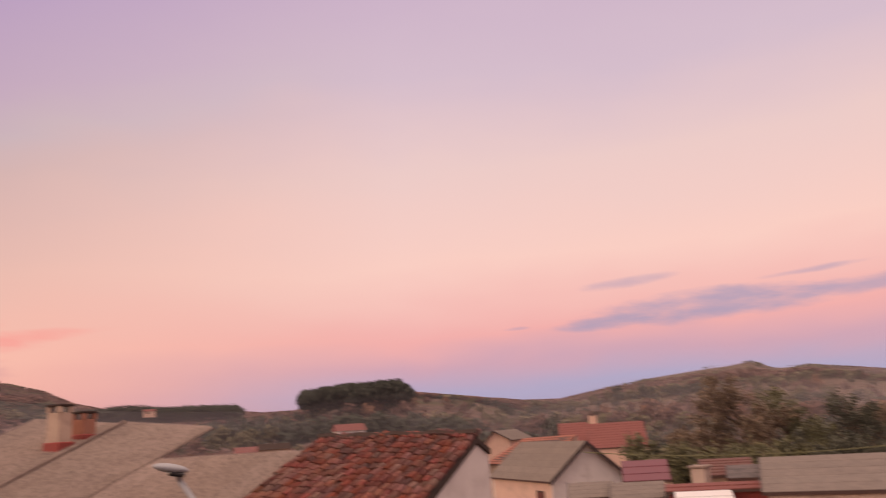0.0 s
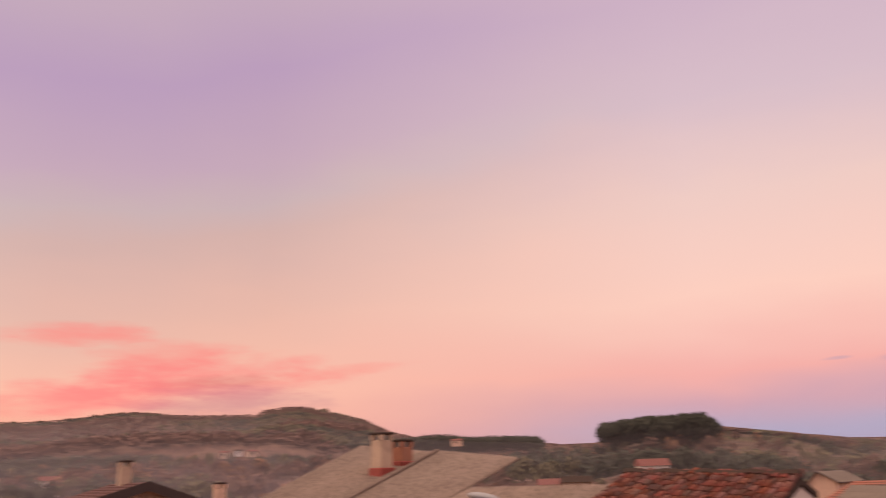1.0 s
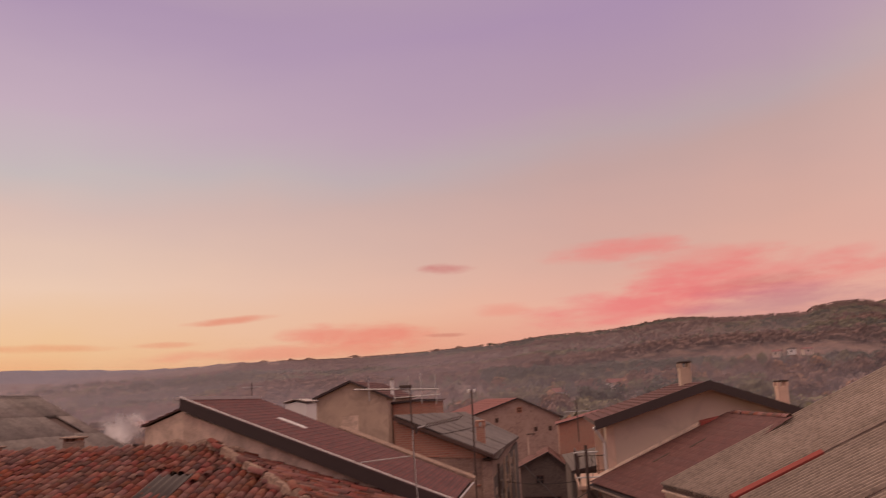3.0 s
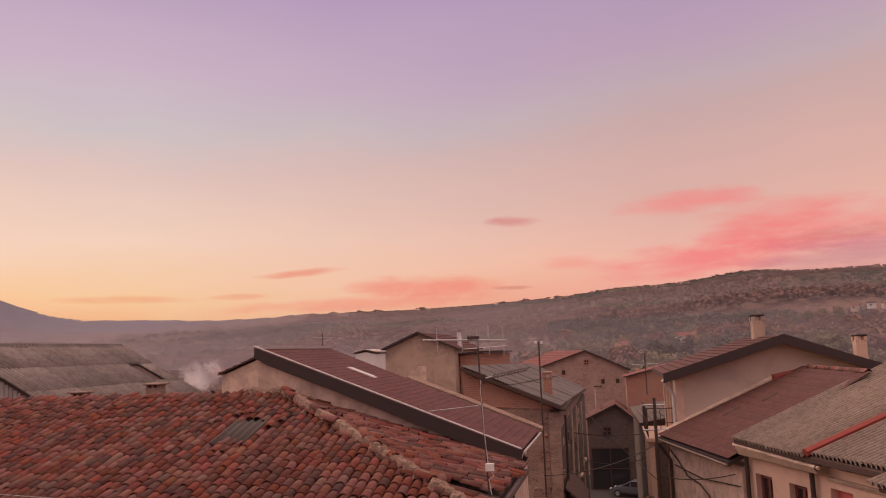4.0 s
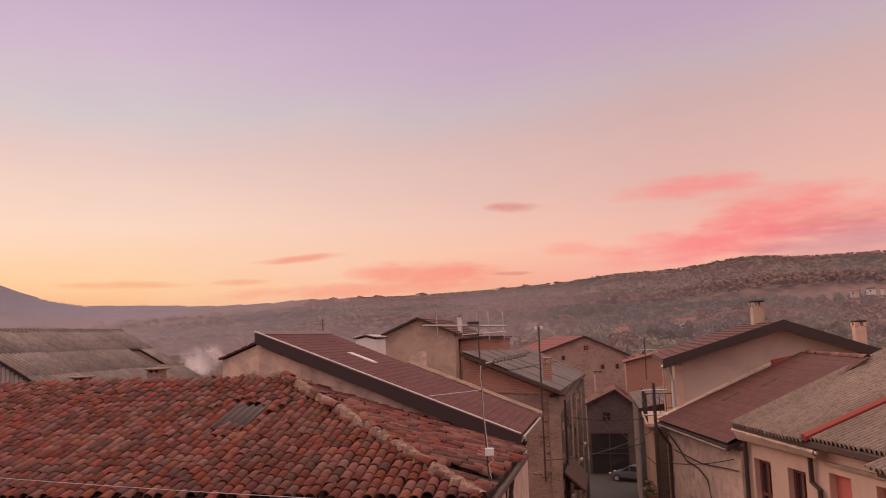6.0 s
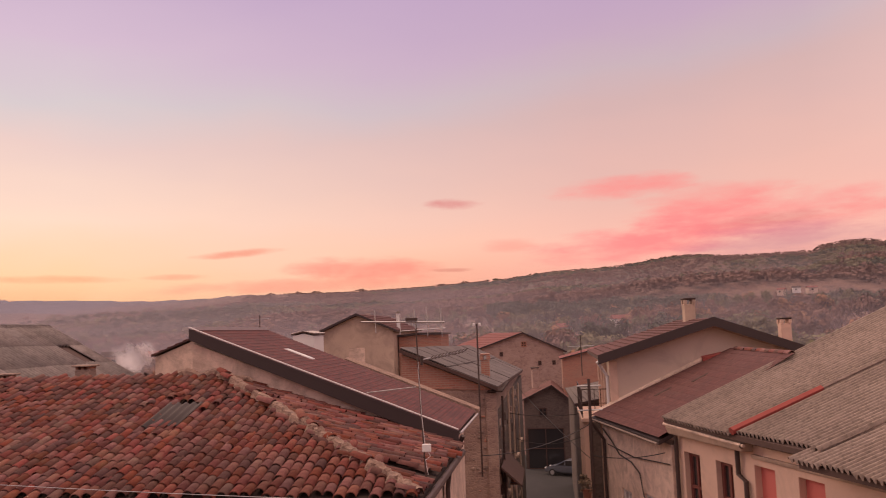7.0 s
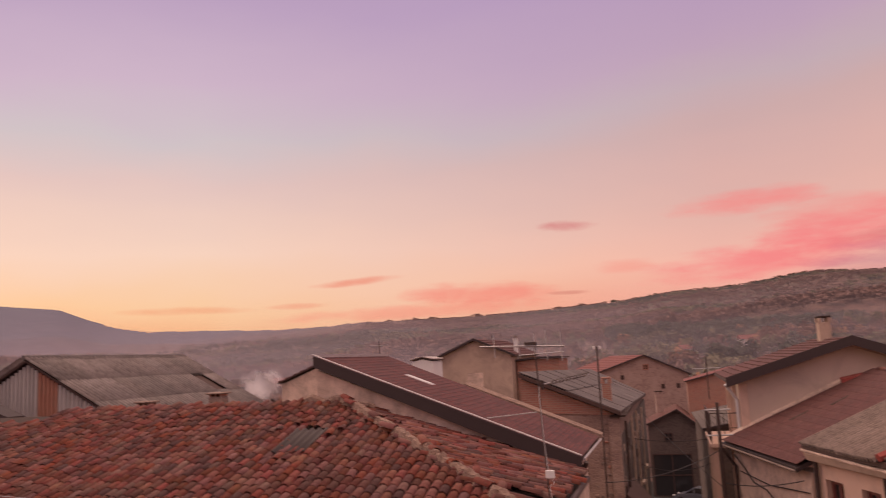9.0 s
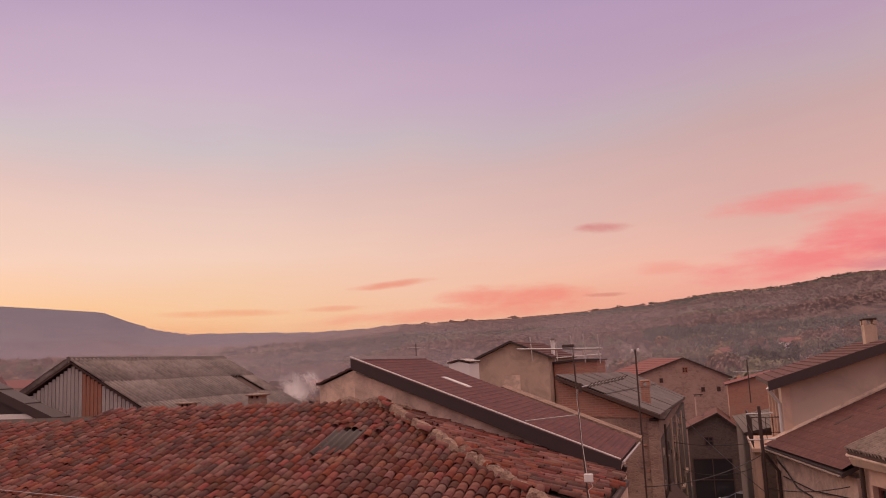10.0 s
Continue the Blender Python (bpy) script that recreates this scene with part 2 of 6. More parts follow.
M = dict(
    terracotta=material("old_terracotta", (0.200, 0.054, 0.035), (0.098, 0.029, 0.021), 7, 60, 0.9, 0.6, 1.1, (0.175, 0.100, 0.060), 3.0, 0.6, random_tint=0.46),
    terracotta_mass=material("old_terracotta_mass", (0.200, 0.054, 0.035), (0.098, 0.029, 0.021), 7, 60, 0.9, 0.6, 1.1, (0.175, 0.100, 0.060), 3.0, 0.6, island=0.46),
    # dark colour that also gives the shaded channels between roof tiles
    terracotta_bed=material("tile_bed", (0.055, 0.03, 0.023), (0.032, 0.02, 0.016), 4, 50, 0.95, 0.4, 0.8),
    mortar=material("lime_mortar", (0.42, 0.275, 0.21), (0.25, 0.16, 0.125), 7, 40, 0.95, 1.0, 1.0, (0.12, 0.075, 0.06), 5.0, 0.7, bump_at=0.08),
    shingle=material("brown_roof_felt", (0.100, 0.026, 0.022), (0.060, 0.018, 0.016), 3.5, 26, 0.88, 0.4, 1.1, (0.16, 0.07, 0.056), 6.0, 0.6, random_tint=0.05),
    shingle_tabs=laid_material("mottled_shingles", (0.140, 0.032, 0.028), (0.074, 0.020, 0.020), (0.040, 0.016, 0.017), 0.22, 0.0725, (1, 0), 0.007, 0.88, 0.4, (0.15, 0.062, 0.055), 0.3, 0.05),
    brickwork=laid_material("bare_brickwork", (0.47, 0.20, 0.135), (0.33, 0.14, 0.10), (0.40, 0.27, 0.21), 0.20, 0.062, (0, 2), 0.012, 0.93, 0.5, (0.36, 0.235, 0.18), 0.6),
    rubble=rubble_material("patched_rubble", (0.33, 0.225, 0.18), (0.23, 0.15, 0.125), (0.38, 0.27, 0.215), 0.13),
    rubble_pale=rubble_material("pale_rubble", (0.40, 0.275, 0.23), (0.27, 0.175, 0.15), (0.40, 0.28, 0.235), 0.22),
    # rubble with the narrow street's shade put into its colour
    rubble_dark=rubble_material("shade_toned_rubble", (0.14, 0.105, 0.09), (0.075, 0.055, 0.05), (0.13, 0.095, 0.08), 0.12),
    fascia=material("dark_painted_wood", (0.035, 0.022, 0.022), (0.05, 0.03, 0.028), 3, 40, 0.6, 0.1, 0.6),
    zinc=material("zinc_flashing", (0.55, 0.5, 0.5), (0.40, 0.36, 0.36), 3, 50, 0.45, 0.1, 0.6, metal=0.35),
    asbestos=material("weathered_fibre_cement", (0.375, 0.285, 0.235), (0.28, 0.208, 0.172), 1.4, 30, 0.92, 0.4, 1.1, (0.10, 0.075, 0.06), 9.0, 0.7, random_tint=0.08),
    asbestos_dull=material("dull_fibre_cement", (0.215, 0.170, 0.142), (0.15, 0.118, 0.098), 1.8, 30, 0.92, 0.4, 1.1, (0.11, 0.085, 0.072), 4.0, 0.7, random_tint=0.05),
    whitewash=material("stained_whitewash", (0.74, 0.68, 0.63), (0.62, 0.56, 0.52), 1.2, 40, 0.92, 0.2, 0.8, (0.42, 0.36, 0.33), 1.0, 0.5),
    asbestos_grey=material("grey_fibre_cement", (0.175, 0.138, 0.128), (0.082, 0.066, 0.064), 2.6, 18, 0.9, 0.5, 1.5, (0.06, 0.05, 0.048), 2.2, 0.75, random_tint=0.14),
    plaster_beige=material("beige_plaster", (0.57, 0.415, 0.32), (0.43, 0.315, 0.245), 1.6, 30, 0.92, 0.35, 1.0, (0.26, 0.185, 0.15), 1.3, 0.7),
    plaster_white=material("cream_plaster", (0.60, 0.46, 0.375), (0.50, 0.38, 0.31), 1.0, 40, 0.92, 0.2, 0.6, (0.31, 0.24, 0.21), 0.6, 0.5),
    plaster_pink=material("rosy_plaster", (0.72, 0.495, 0.385), (0.60, 0.405, 0.315), 1.0, 40, 0.92, 0.2, 0.7, (0.36, 0.25, 0.2), 0.9, 0.5),
    plaster_old=material("crumbling_plaster", (0.80, 0.60, 0.485), (0.60, 0.44, 0.355), 2.6, 26, 0.95, 0.6, 1.0, (0.27, 0.19, 0.15), 2.2, 0.7, bump_at=0.05),
    stone=material("rubble_stone", (0.26, 0.19, 0.16), (0.17, 0.12, 0.10), 4, 25, 0.95, 0.8, 0.9, (0.33, 0.25, 0.21), 1.8, 0.6, bump_at=0.06),
    # stone darkened in colour to carry the shade of the street
    stone_dark=material("shade_toned_stone", (0.13, 0.10, 0.085), (0.08, 0.062, 0.054), 3, 25, 0.95, 0.7, 0.9, (0.18, 0.135, 0.11), 1.5, 0.5, bump_at=0.05),
    brick=material("old_brickwork", (0.40, 0.175, 0.115), (0.30, 0.13, 0.088), 3, 40, 0.93, 0.5, 0.8, (0.28, 0.19, 0.15), 1.2, 0.5),
    wood_dark=material("dark_wood", (0.09, 0.045, 0.035), (0.055, 0.03, 0.025), 4, 60, 0.75, 0.2, 0.7),
    shutter_red=material("red_brown_shutter", (0.20, 0.055, 0.042), (0.14, 0.04, 0.032), 3, 60, 0.6, 0.15, 0.6),
    red_paint=material("red_sealant", (0.33, 0.055, 0.042), (0.24, 0.045, 0.036), 5, 50, 0.75, 0.2, 0.7, (0.22, 0.06, 0.05), 2.0, 0.5),
    blind_red=material("red_roller_blind", (0.62, 0.16, 0.13), (0.56, 0.14, 0.115), 2, 40, 0.7, 0.05, 0.4),
    metal_dark=material("rusty_dark_metal", (0.06, 0.045, 0.042), (0.10, 0.06, 0.05), 8, 60, 0.6, 0.1, 0.7, metal=0.4),
    metal_light=material("dull_aluminium", (0.5, 0.47, 0.47), (0.38, 0.36, 0.36), 8, 60, 0.45, 0.05, 0.5, metal=0.7),
    asphalt=material("worn_asphalt", (0.03, 0.026, 0.026), (0.021, 0.019, 0.019), 1.0, 60, 0.9, 0.3, 0.8, (0.045, 0.038, 0.036), 0.5, 0.6),
    cable=material("black_cable", (0.03, 0.026, 0.026), (0.045, 0.035, 0.035), 6, 40, 0.7, 0.0, 0.5),
    glass=glass_material("window_glass", (0.03, 0.028, 0.03)),
    purple=material("maroon_sheet_roof", (0.16, 0.04, 0.055), (0.13, 0.035, 0.048), 1.0, 30, 0.6, 0.05, 0.5),
    red_roof=material("fresh_red_tiles", (0.23, 0.056, 0.042), (0.15, 0.042, 0.034), 2, 20, 0.8, 0.4, 0.7, island=0.15),
    leaf_green=material("olive_leaves", (0.15, 0.135, 0.055), (0.10, 0.095, 0.042), 2, 20, 0.8, 0.0, 0.8, island=0.35, soft=0.55),
    leaf_brown=material("autumn_leaves", (0.20, 0.13, 0.075), (0.145, 0.098, 0.058), 2, 20, 0.8, 0.0, 0.8, island=0.4, soft=0.55),
    leaf_dark=material("dark_conifer", (0.085, 0.082, 0.05), (0.06, 0.06, 0.038), 2, 20, 0.85, 0.0, 0.8, island=0.3, soft=0.55),
    bark=material("bark", (0.10, 0.07, 0.05), (0.06, 0.045, 0.035), 5, 40, 0.95, 0.4, 0.8),
    white_paint=material("white_paint", (0.75, 0.72, 0.70), (0.66, 0.62, 0.60), 2, 40, 0.5, 0.05, 0.4),
    car_paint=material("silver_grey_car_paint", (0.16, 0.17, 0.20), (0.15, 0.16, 0.19), 2, 40, 0.28, 0.0, 0.3, metal=0.4),
    rubber=material("rubber", (0.025, 0.024, 0.024), (0.03, 0.028, 0.028), 6, 50, 0.85, 0.1, 0.4),
)


# ---- building helpers ----
def place(name, at, label, category, group="", kind=""):
    """A thing: an Empty at its base, which parents its parts."""
    ob = new(name)
    ob.location = at
    ob.empty_display_size = 0.2
    return tagged(ob, label, category, group, kind)


def part(name, bm, mat, parent=None, label=""):
    """One mesh, its vertices in world places, under a thing or a part."""
    me = bpy.data.meshes.new(name)
    bm.to_mesh(me)
    bm.free()
    if mat:
        me.materials.append(mat)
    ob = new(name, me)
    if parent:
        ob.parent = parent
        if parent.type == "EMPTY":
            ob.matrix_parent_inverse = Matrix.Translation(parent.location).inverted()
    if label:
        ob["label"] = label
    return ob


def hexa(bm, p):
    """A solid from eight corners: four below, four above, in the same order."""
    v = [bm.verts.new(q) for q in p]
    for f in ((3, 2, 1, 0), (4, 5, 6, 7), (0, 1, 5, 4), (1, 2, 6, 5), (2, 3, 7, 6), (3, 0, 4, 7)):
        bm.faces.new([v[i] for i in f])
    return v


def box(bm, x0, y0, z0, x1, y1, z1, m=None):
    p = [Vector(q) for q in ((x0, y0, z0), (x1, y0, z0), (x1, y1, z0), (x0, y1, z0), (x0, y0, z1), (x1, y0, z1), (x1, y1, z1), (x0, y1, z1))]
    return hexa(bm, [m @ q for q in p] if m else p)


def bevel(bm, w=0.02, n=1):
    bmesh.ops.remove_doubles(bm, verts=bm.verts, dist=0.0005)
    bmesh.ops.recalc_face_normals(bm, faces=bm.faces)
    bmesh.ops.bevel(bm, geom=bm.edges[:], offset=w, segments=n, affect="EDGES", clamp_overlap=True)
    return bm


def made(fill, *args, **kw):
    bm = bmesh.new()
    fill(bm, *args, **kw)
    return bm


def slab(a, b, c, d, t):
    """A plate: top corners a, b, c, d in a ring, thickness t downwards."""
    bm = bmesh.new()
    top = [Vector(q) for q in (a, b, c, d)]
    hexa(bm, [q - Vector((0, 0, t)) for q in top] + top)
    bmesh.ops.recalc_face_normals(bm, faces=bm.faces)
    return bm


def tube(bm, pts, r, n=6, r1=None):
    """A pipe through points."""
    pts = [Vector(p) for p in pts]
    rings = []
    for i, p in enumerate(pts):
        d = (pts[min(i + 1, len(pts) - 1)] - pts[max(i - 1, 0)]).normalized()
        a = d.orthogonal().normalized()
        b = d.cross(a)
        k = i / max(1, len(pts) - 1)
        rr = r + ((r1 if r1 is not None else r) - r) * k
        rings.append([bm.verts.new(p + (a * math.cos(2 * math.pi * j / n) + b * math.sin(2 * math.pi * j / n)) * rr) for j in range(n)])
    for q, s in zip(rings, rings[1:]):
        if (Vector(q[0].co) - Vector(s[0].co)).length > 3 * (Vector(q[0].co) - min((v.co for v in s), key=lambda c: (c - q[0].co).length)).length:
            k = min(range(n), key=lambda j: (s[j].co - q[0].co).length)
            s[:] = s[k:] + s[:k]
        for j in range(n):
            bm.faces.new((q[j], q[(j + 1) % n], s[(j + 1) % n], s[j]))
    bm.faces.new(rings[0][::-1])
    bm.faces.new(rings[-1])
    bmesh.ops.recalc_face_normals(bm, faces=bm.faces)
    return bm


def pipe(pts, r, n=6, r1=None):
    return tube(bmesh.new(), pts, r, n, r1)


def sag(a, b, drop, n=14):
    a, b = Vector(a), Vector(b)
    return [a.lerp(b, i / n) - Vector((0, 0, drop * 4 * (i / n) * (1 - i / n))) for i in range(n + 1)]


def mixp(a, b, k):
    return Vector(a).lerp(Vector(b), k)


def wall_panel(p0, p1, z0, z1, holes, thick, inward):
    """A wall between two plan points, with openings (u0, u1, z0, z1) right through it. inward: plan direction of its thickness."""
    p0, p1 = Vector((*p0, 0)), Vector((*p1, 0))
    L = (p1 - p0).length
    d = (p1 - p0) / L
    n = Vector((*inward, 0)).normalized() * thick
    us = sorted({0, L, *[h[i] for h in holes for i in (0, 1)]})
    zs = sorted({z0, z1, *[h[i] for h in holes for i in (2, 3)]})
    bm = bmesh.new()
    for u0, u1 in zip(us, us[1:]):
        for a, b in zip(zs, zs[1:]):
            if any(h[0] < (u0 + u1) / 2 < h[1] and h[2] < (a + b) / 2 < h[3] for h in holes):
                continue
            q = [p0 + d * u0, p0 + d * u1, p0 + d * u1 + n, p0 + d * u0 + n]
            hexa(bm, [v + Vector((0, 0, a)) for v in q] + [v + Vector((0, 0, b)) for v in q])
    bmesh.ops.remove_doubles(bm, verts=bm.verts, dist=0.0005)
    inner = {}
    for f in bm.faces:
        inner.setdefault(tuple(round(c, 3) for c in f.calc_center_median()), []).append(f)
    bmesh.ops.delete(bm, geom=[f for fs in inner.values() if len(fs) > 1 for f in fs], context="FACES_ONLY")
    bmesh.ops.recalc_face_normals(bm, faces=bm.faces)
    return bm


# ---- ground: one sheet from the street to the far hills ----
# skyline: azimuth from the street's direction, elevation, in degrees
SKYLINE = [(-180, 3), (-90, 4.5), (-56, 5.2), (-46.5, 5), (-44, 4.8), (-40.6, 4.5), (-38.9, 3.8), (-37.2, 3.25), (-35, 2.93), (-30.5, 2.84), (-26.8, 2.75), (-23.6, 2.85), (-21.3, 3.05), (-16.5, 3.03), (-13.8, 3.05), (-8.2, 3.25), (-2.6, 3.6), (0.5, 3.98), (4.4, 4.08), (7.9, 4.48), (9.7, 4.68), (12.6, 4.46), (17.5, 4.43), (17.9, 4.73), (19.3, 4.93), (20.6, 4.93), (22.3, 4.58), (24.6, 3.98), (26.4, 3.1), (28.5, 2.6), (32, 2.3), (36.5, 2.1), (38, 1.9), (40.5, 1.9), (42, 2.4), (45, 2.55), (48.4, 2.65), (52.7, 2.05), (56, 1.6), (58.6, 1.5), (62.8, 2.2), (66.5, 2.65), (69, 2.95), (71.2, 3.05), (72.6, 2.5), (74.6, 2.55), (79, 1.85), (95, 2.2), (130, 3), (180, 3)]
# how far off the crest lies
CREST = [(-180, 2000), (-60, 3600), (-38, 3400), (-35, 2400), (-20, 1500), (0, 1300), (17, 1400), (24, 1400), (28, 900), (36, 620), (44, 500), (52, 520), (60, 900), (72, 1000), (80, 1200), (180, 2000)]


def along(table, a):
    return float(np.interp(a, [p[0] for p in table], [p[1] for p in table]))


def ground_height(x, y):
    r = math.hypot(x, y)
    a = math.degrees(math.atan2(x, y))
    crest = along(CREST, a)
    top = EYE + crest * math.tan(radians(along(SKYLINE, a)))
    if r < 90:
        return 0.0
    k = min(1.0, (r - 90) / (crest - 90))
    lift = k ** 1.35
    rolling = noise.noise(Vector((x * 0.004, y * 0.004, 3.1))) * 26 * min(1, k * 4) * max(0, 1 - k) ** 0.7
    rolling += noise.noise(Vector((x * 0.015, y * 0.015, 7.7))) * 6 * min(1, k * 6) * max(0, 1 - k) ** 0.7
    h = top * lift + rolling
    cap = EYE + r * math.tan(radians(along(SKYLINE, a) - 0.12 * (1 - k)))
    h = min(h, cap) if k > 0.3 else min(h, 4 + r * 0.03)
    if r > crest:
        h = top - (r - crest) * 0.12
    return h


def make_ground():
    bm = bmesh.new()
    radii = [0.0, 8, 20, 40, 65, 90] + [90 * 1.062 ** i for i in range(1, 66)]
    angles = []
    a = -180.0
    while a < 180:
        angles.append(a)
        a += 0.5 if -56 <= a < 88 else 3.0
    rings = []
    for r in radii[1:]:
        rings.append([bm.verts.new((r * math.sin(radians(a)), r * math.cos(radians(a)), ground_height(r * math.sin(radians(a)), r * math.cos(radians(a))))) for a in angles])
    n = len(angles)
    mid = bm.verts.new((0, 0, 0))
    for j in range(n):
        bm.faces.new((mid, rings[0][(j + 1) % n], rings[0][j]))
    for q, s in zip(rings, rings[1:]):
        for j in range(n):
            bm.faces.new((q[j], q[(j + 1) % n], s[(j + 1) % n], s[j]))
    for f in bm.faces:
        f.smooth = True
    bmesh.ops.recalc_face_normals(bm, faces=bm.faces)
    m = bpy.data.materials.new("autumn_land")
    m.use_nodes = True
    g = Nodes(m.node_tree)
    vec = g.add("ShaderNodeTexCoord").outputs["Object"]
    big = g.noise(vec, 0.006, 6.0, 0.62, 0.6)
    mid_n = g.noise(vec, 0.03, 5.0, 0.65)
    fine = g.noise(vec, 0.16, 4.0, 0.7)
    woods = g.ramp(g.math("ADD", g.math("MULTIPLY", fine, 0.6), g.math("MULTIPLY", mid_n, 0.5)), [(0.42, (0.08, 0.06, 0.055, 1)), (0.51, (0.14, 0.094, 0.084, 1)), (0.58, (0.18, 0.112, 0.096, 1)), (0.68, (0.21, 0.138, 0.112, 1))])
    broad = g.noise(vec, 0.0045, 5.0, 0.6, 1.2)
    woods = g.mix(g.span(broad, 0.5, 0.62, 0.0, 0.75), woods, g.ramp(fine, [(0.35, (0.085, 0.078, 0.066, 1)), (0.65, (0.135, 0.118, 0.092, 1))]))
    field = g.ramp(mid_n, [(0.3, (0.062, 0.062, 0.03, 1)), (0.55, (0.092, 0.082, 0.043, 1)), (0.75, (0.115, 0.08, 0.054, 1))])
    woods = g.mix(g.span(g.add("ShaderNodeSeparateXYZ", ins={0: vec}).outputs[0], 100.0, 400.0, 0.0, 0.65), woods, g.ramp(fine, [(0.35, (0.055, 0.044, 0.03, 1)), (0.65, (0.105, 0.078, 0.052, 1))]))
    cover = g.span(big, 0.52, 0.58)
    pos = g.add("ShaderNodeSeparateXYZ", ins={0: vec})
    east = g.span(g.math("SUBTRACT", pos.outputs[0], g.math("MULTIPLY", pos.outputs[1], 0.35)), 0.0, 120.0)
    col = g.mix(g.math("MULTIPLY", cover, g.math("MULTIPLY_ADD", east, 0.7, 0.2)), woods, field)
    # the long mountain on the plain's far side: aerial haze painted in as grey-violet
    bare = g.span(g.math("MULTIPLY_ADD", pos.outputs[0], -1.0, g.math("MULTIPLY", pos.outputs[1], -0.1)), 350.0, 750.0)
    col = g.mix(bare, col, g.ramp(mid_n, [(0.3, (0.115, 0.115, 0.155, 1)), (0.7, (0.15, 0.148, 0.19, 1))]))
    b = g.add("ShaderNodeBump", ins={"Strength": 0.25, "Distance": 4.0, "Height": g.math("ADD", fine, mid_n)})
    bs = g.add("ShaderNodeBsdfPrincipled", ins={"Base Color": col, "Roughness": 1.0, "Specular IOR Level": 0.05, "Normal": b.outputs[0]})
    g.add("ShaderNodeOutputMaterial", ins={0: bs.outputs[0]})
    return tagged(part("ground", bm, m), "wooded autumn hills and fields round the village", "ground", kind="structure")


make_ground()


# ---- roofs: tiles and sheets ----
def roof_frame(eave_a, eave_b, ridge_a):
    """Pose whose x runs along the eave, y up the slope, z off the roof, with its origin at eave_a."""
    ax = (Vector(eave_b) - Vector(eave_a)).normalized()
    up = Vector(ridge_a) - Vector(eave_a)
    up = (up - ax * up.dot(ax)).normalized()
    nz = ax.cross(up)
    m = Matrix((ax, up, nz)).transposed().to_4x4()
    m.translation = Vector(eave_a)
    return m


def tile_shape(length=0.325, r0=0.078, r1=0.066, n=7, thick=0.011):
    """A half-round clay tile, wide end at y = 0, lying along y."""
    bm = bmesh.new()
    rows = []
    for y, r, z in ((0, r0, 0.0), (length, r1, -0.004)):
        out = [bm.verts.new((-r * math.cos(math.pi * i / n), y, z + r * 0.85 * math.sin(math.pi * i / n))) for i in range(n + 1)]
        inn = [bm.verts.new((-(r - thick) * math.cos(math.pi * i / n), y, z + (r - thick) * 0.85 * math.sin(math.pi * i / n) - 0.002)) for i in range(n + 1)]
        rows.append((out, inn))
    (o0, i0), (o1, i1) = rows
    for k in range(n):
        f = bm.faces.new((o0[k], o0[k + 1], o1[k + 1], o1[k]))
        f.smooth = True
        bm.faces.new((o0[k + 1], o0[k], i0[k], i0[k + 1]))
    bmesh.ops.recalc_face_normals(bm, faces=bm.faces)
    me = bpy.data.meshes.new("roof_tile")
    bm.to_mesh(me)
    bm.free()
    return me


def tiled(parent, m, width, length, inside, single, rng, pitch=0.159, step=0.245, gaps=None, jitter=1.0):
    """Lay half-round tiles over a slope of that frame: those that single(u, v) picks are parts, the rest one mesh. inside(u, v) bounds the slope."""
    verts, faces = [], []
    base = [tuple(v.co) for v in TILE.vertices]
    poly = [tuple(p.vertices) for p in TILE.polygons]
    cols, rows = int(width / pitch) + 1, int(length / step) + 1
    inv = Matrix.Translation(parent.location).inverted()
    for i in range(cols):
        lean = rng.uniform(-0.0012, 0.0012) * jitter
        stagger = rng.uniform(-0.10, 0.10)
        for j in range(rows):
            v = j * step
            u = (i + 0.5) * pitch
            if not inside(u, v) or (gaps and gaps(u, v)):
                continue
            dx, dz = rng.gauss(0, 0.005) * jitter, rng.gauss(0, 0.003) * jitter
            turn = rng.gauss(0, 1.8) * jitter
            wave = 0.03 * noise.noise(Vector((u * 0.45, v * 0.5, 1.7)))
            q = m @ Matrix.Translation((u + lean * j + dx, v + stagger + rng.gauss(0, 0.014) * jitter, 0.05 + wave + dz)) @ Euler((radians(-1.5 + rng.gauss(0, 0.5) * jitter), radians(rng.gauss(0, 3.0) * jitter), radians(turn))).to_matrix().to_4x4()
            if single(u, v):
                ob = new("roof_tile", TILE)
                ob.parent, ob.matrix_parent_inverse, ob.matrix_basis = parent, inv, q
            else:
                k = len(verts)
                verts += [tuple(q @ Vector(c)) for c in base]
                faces += [tuple(k + a for a in f) for f in poly]
    if verts:
        me = bpy.data.meshes.new("roof_tiles")
        me.from_pydata(verts, [], faces)
        me.polygons.foreach_set("use_smooth", [True] * len(me.polygons))
        me.materials.append(M["terracotta_mass"])
        ob = new("roof_tiles", me)
        ob.parent, ob.matrix_parent_inverse = parent, inv
        ob["kind"] = "stuff"


TILE = tile_shape()
TILE.materials.append(M["terracotta"])


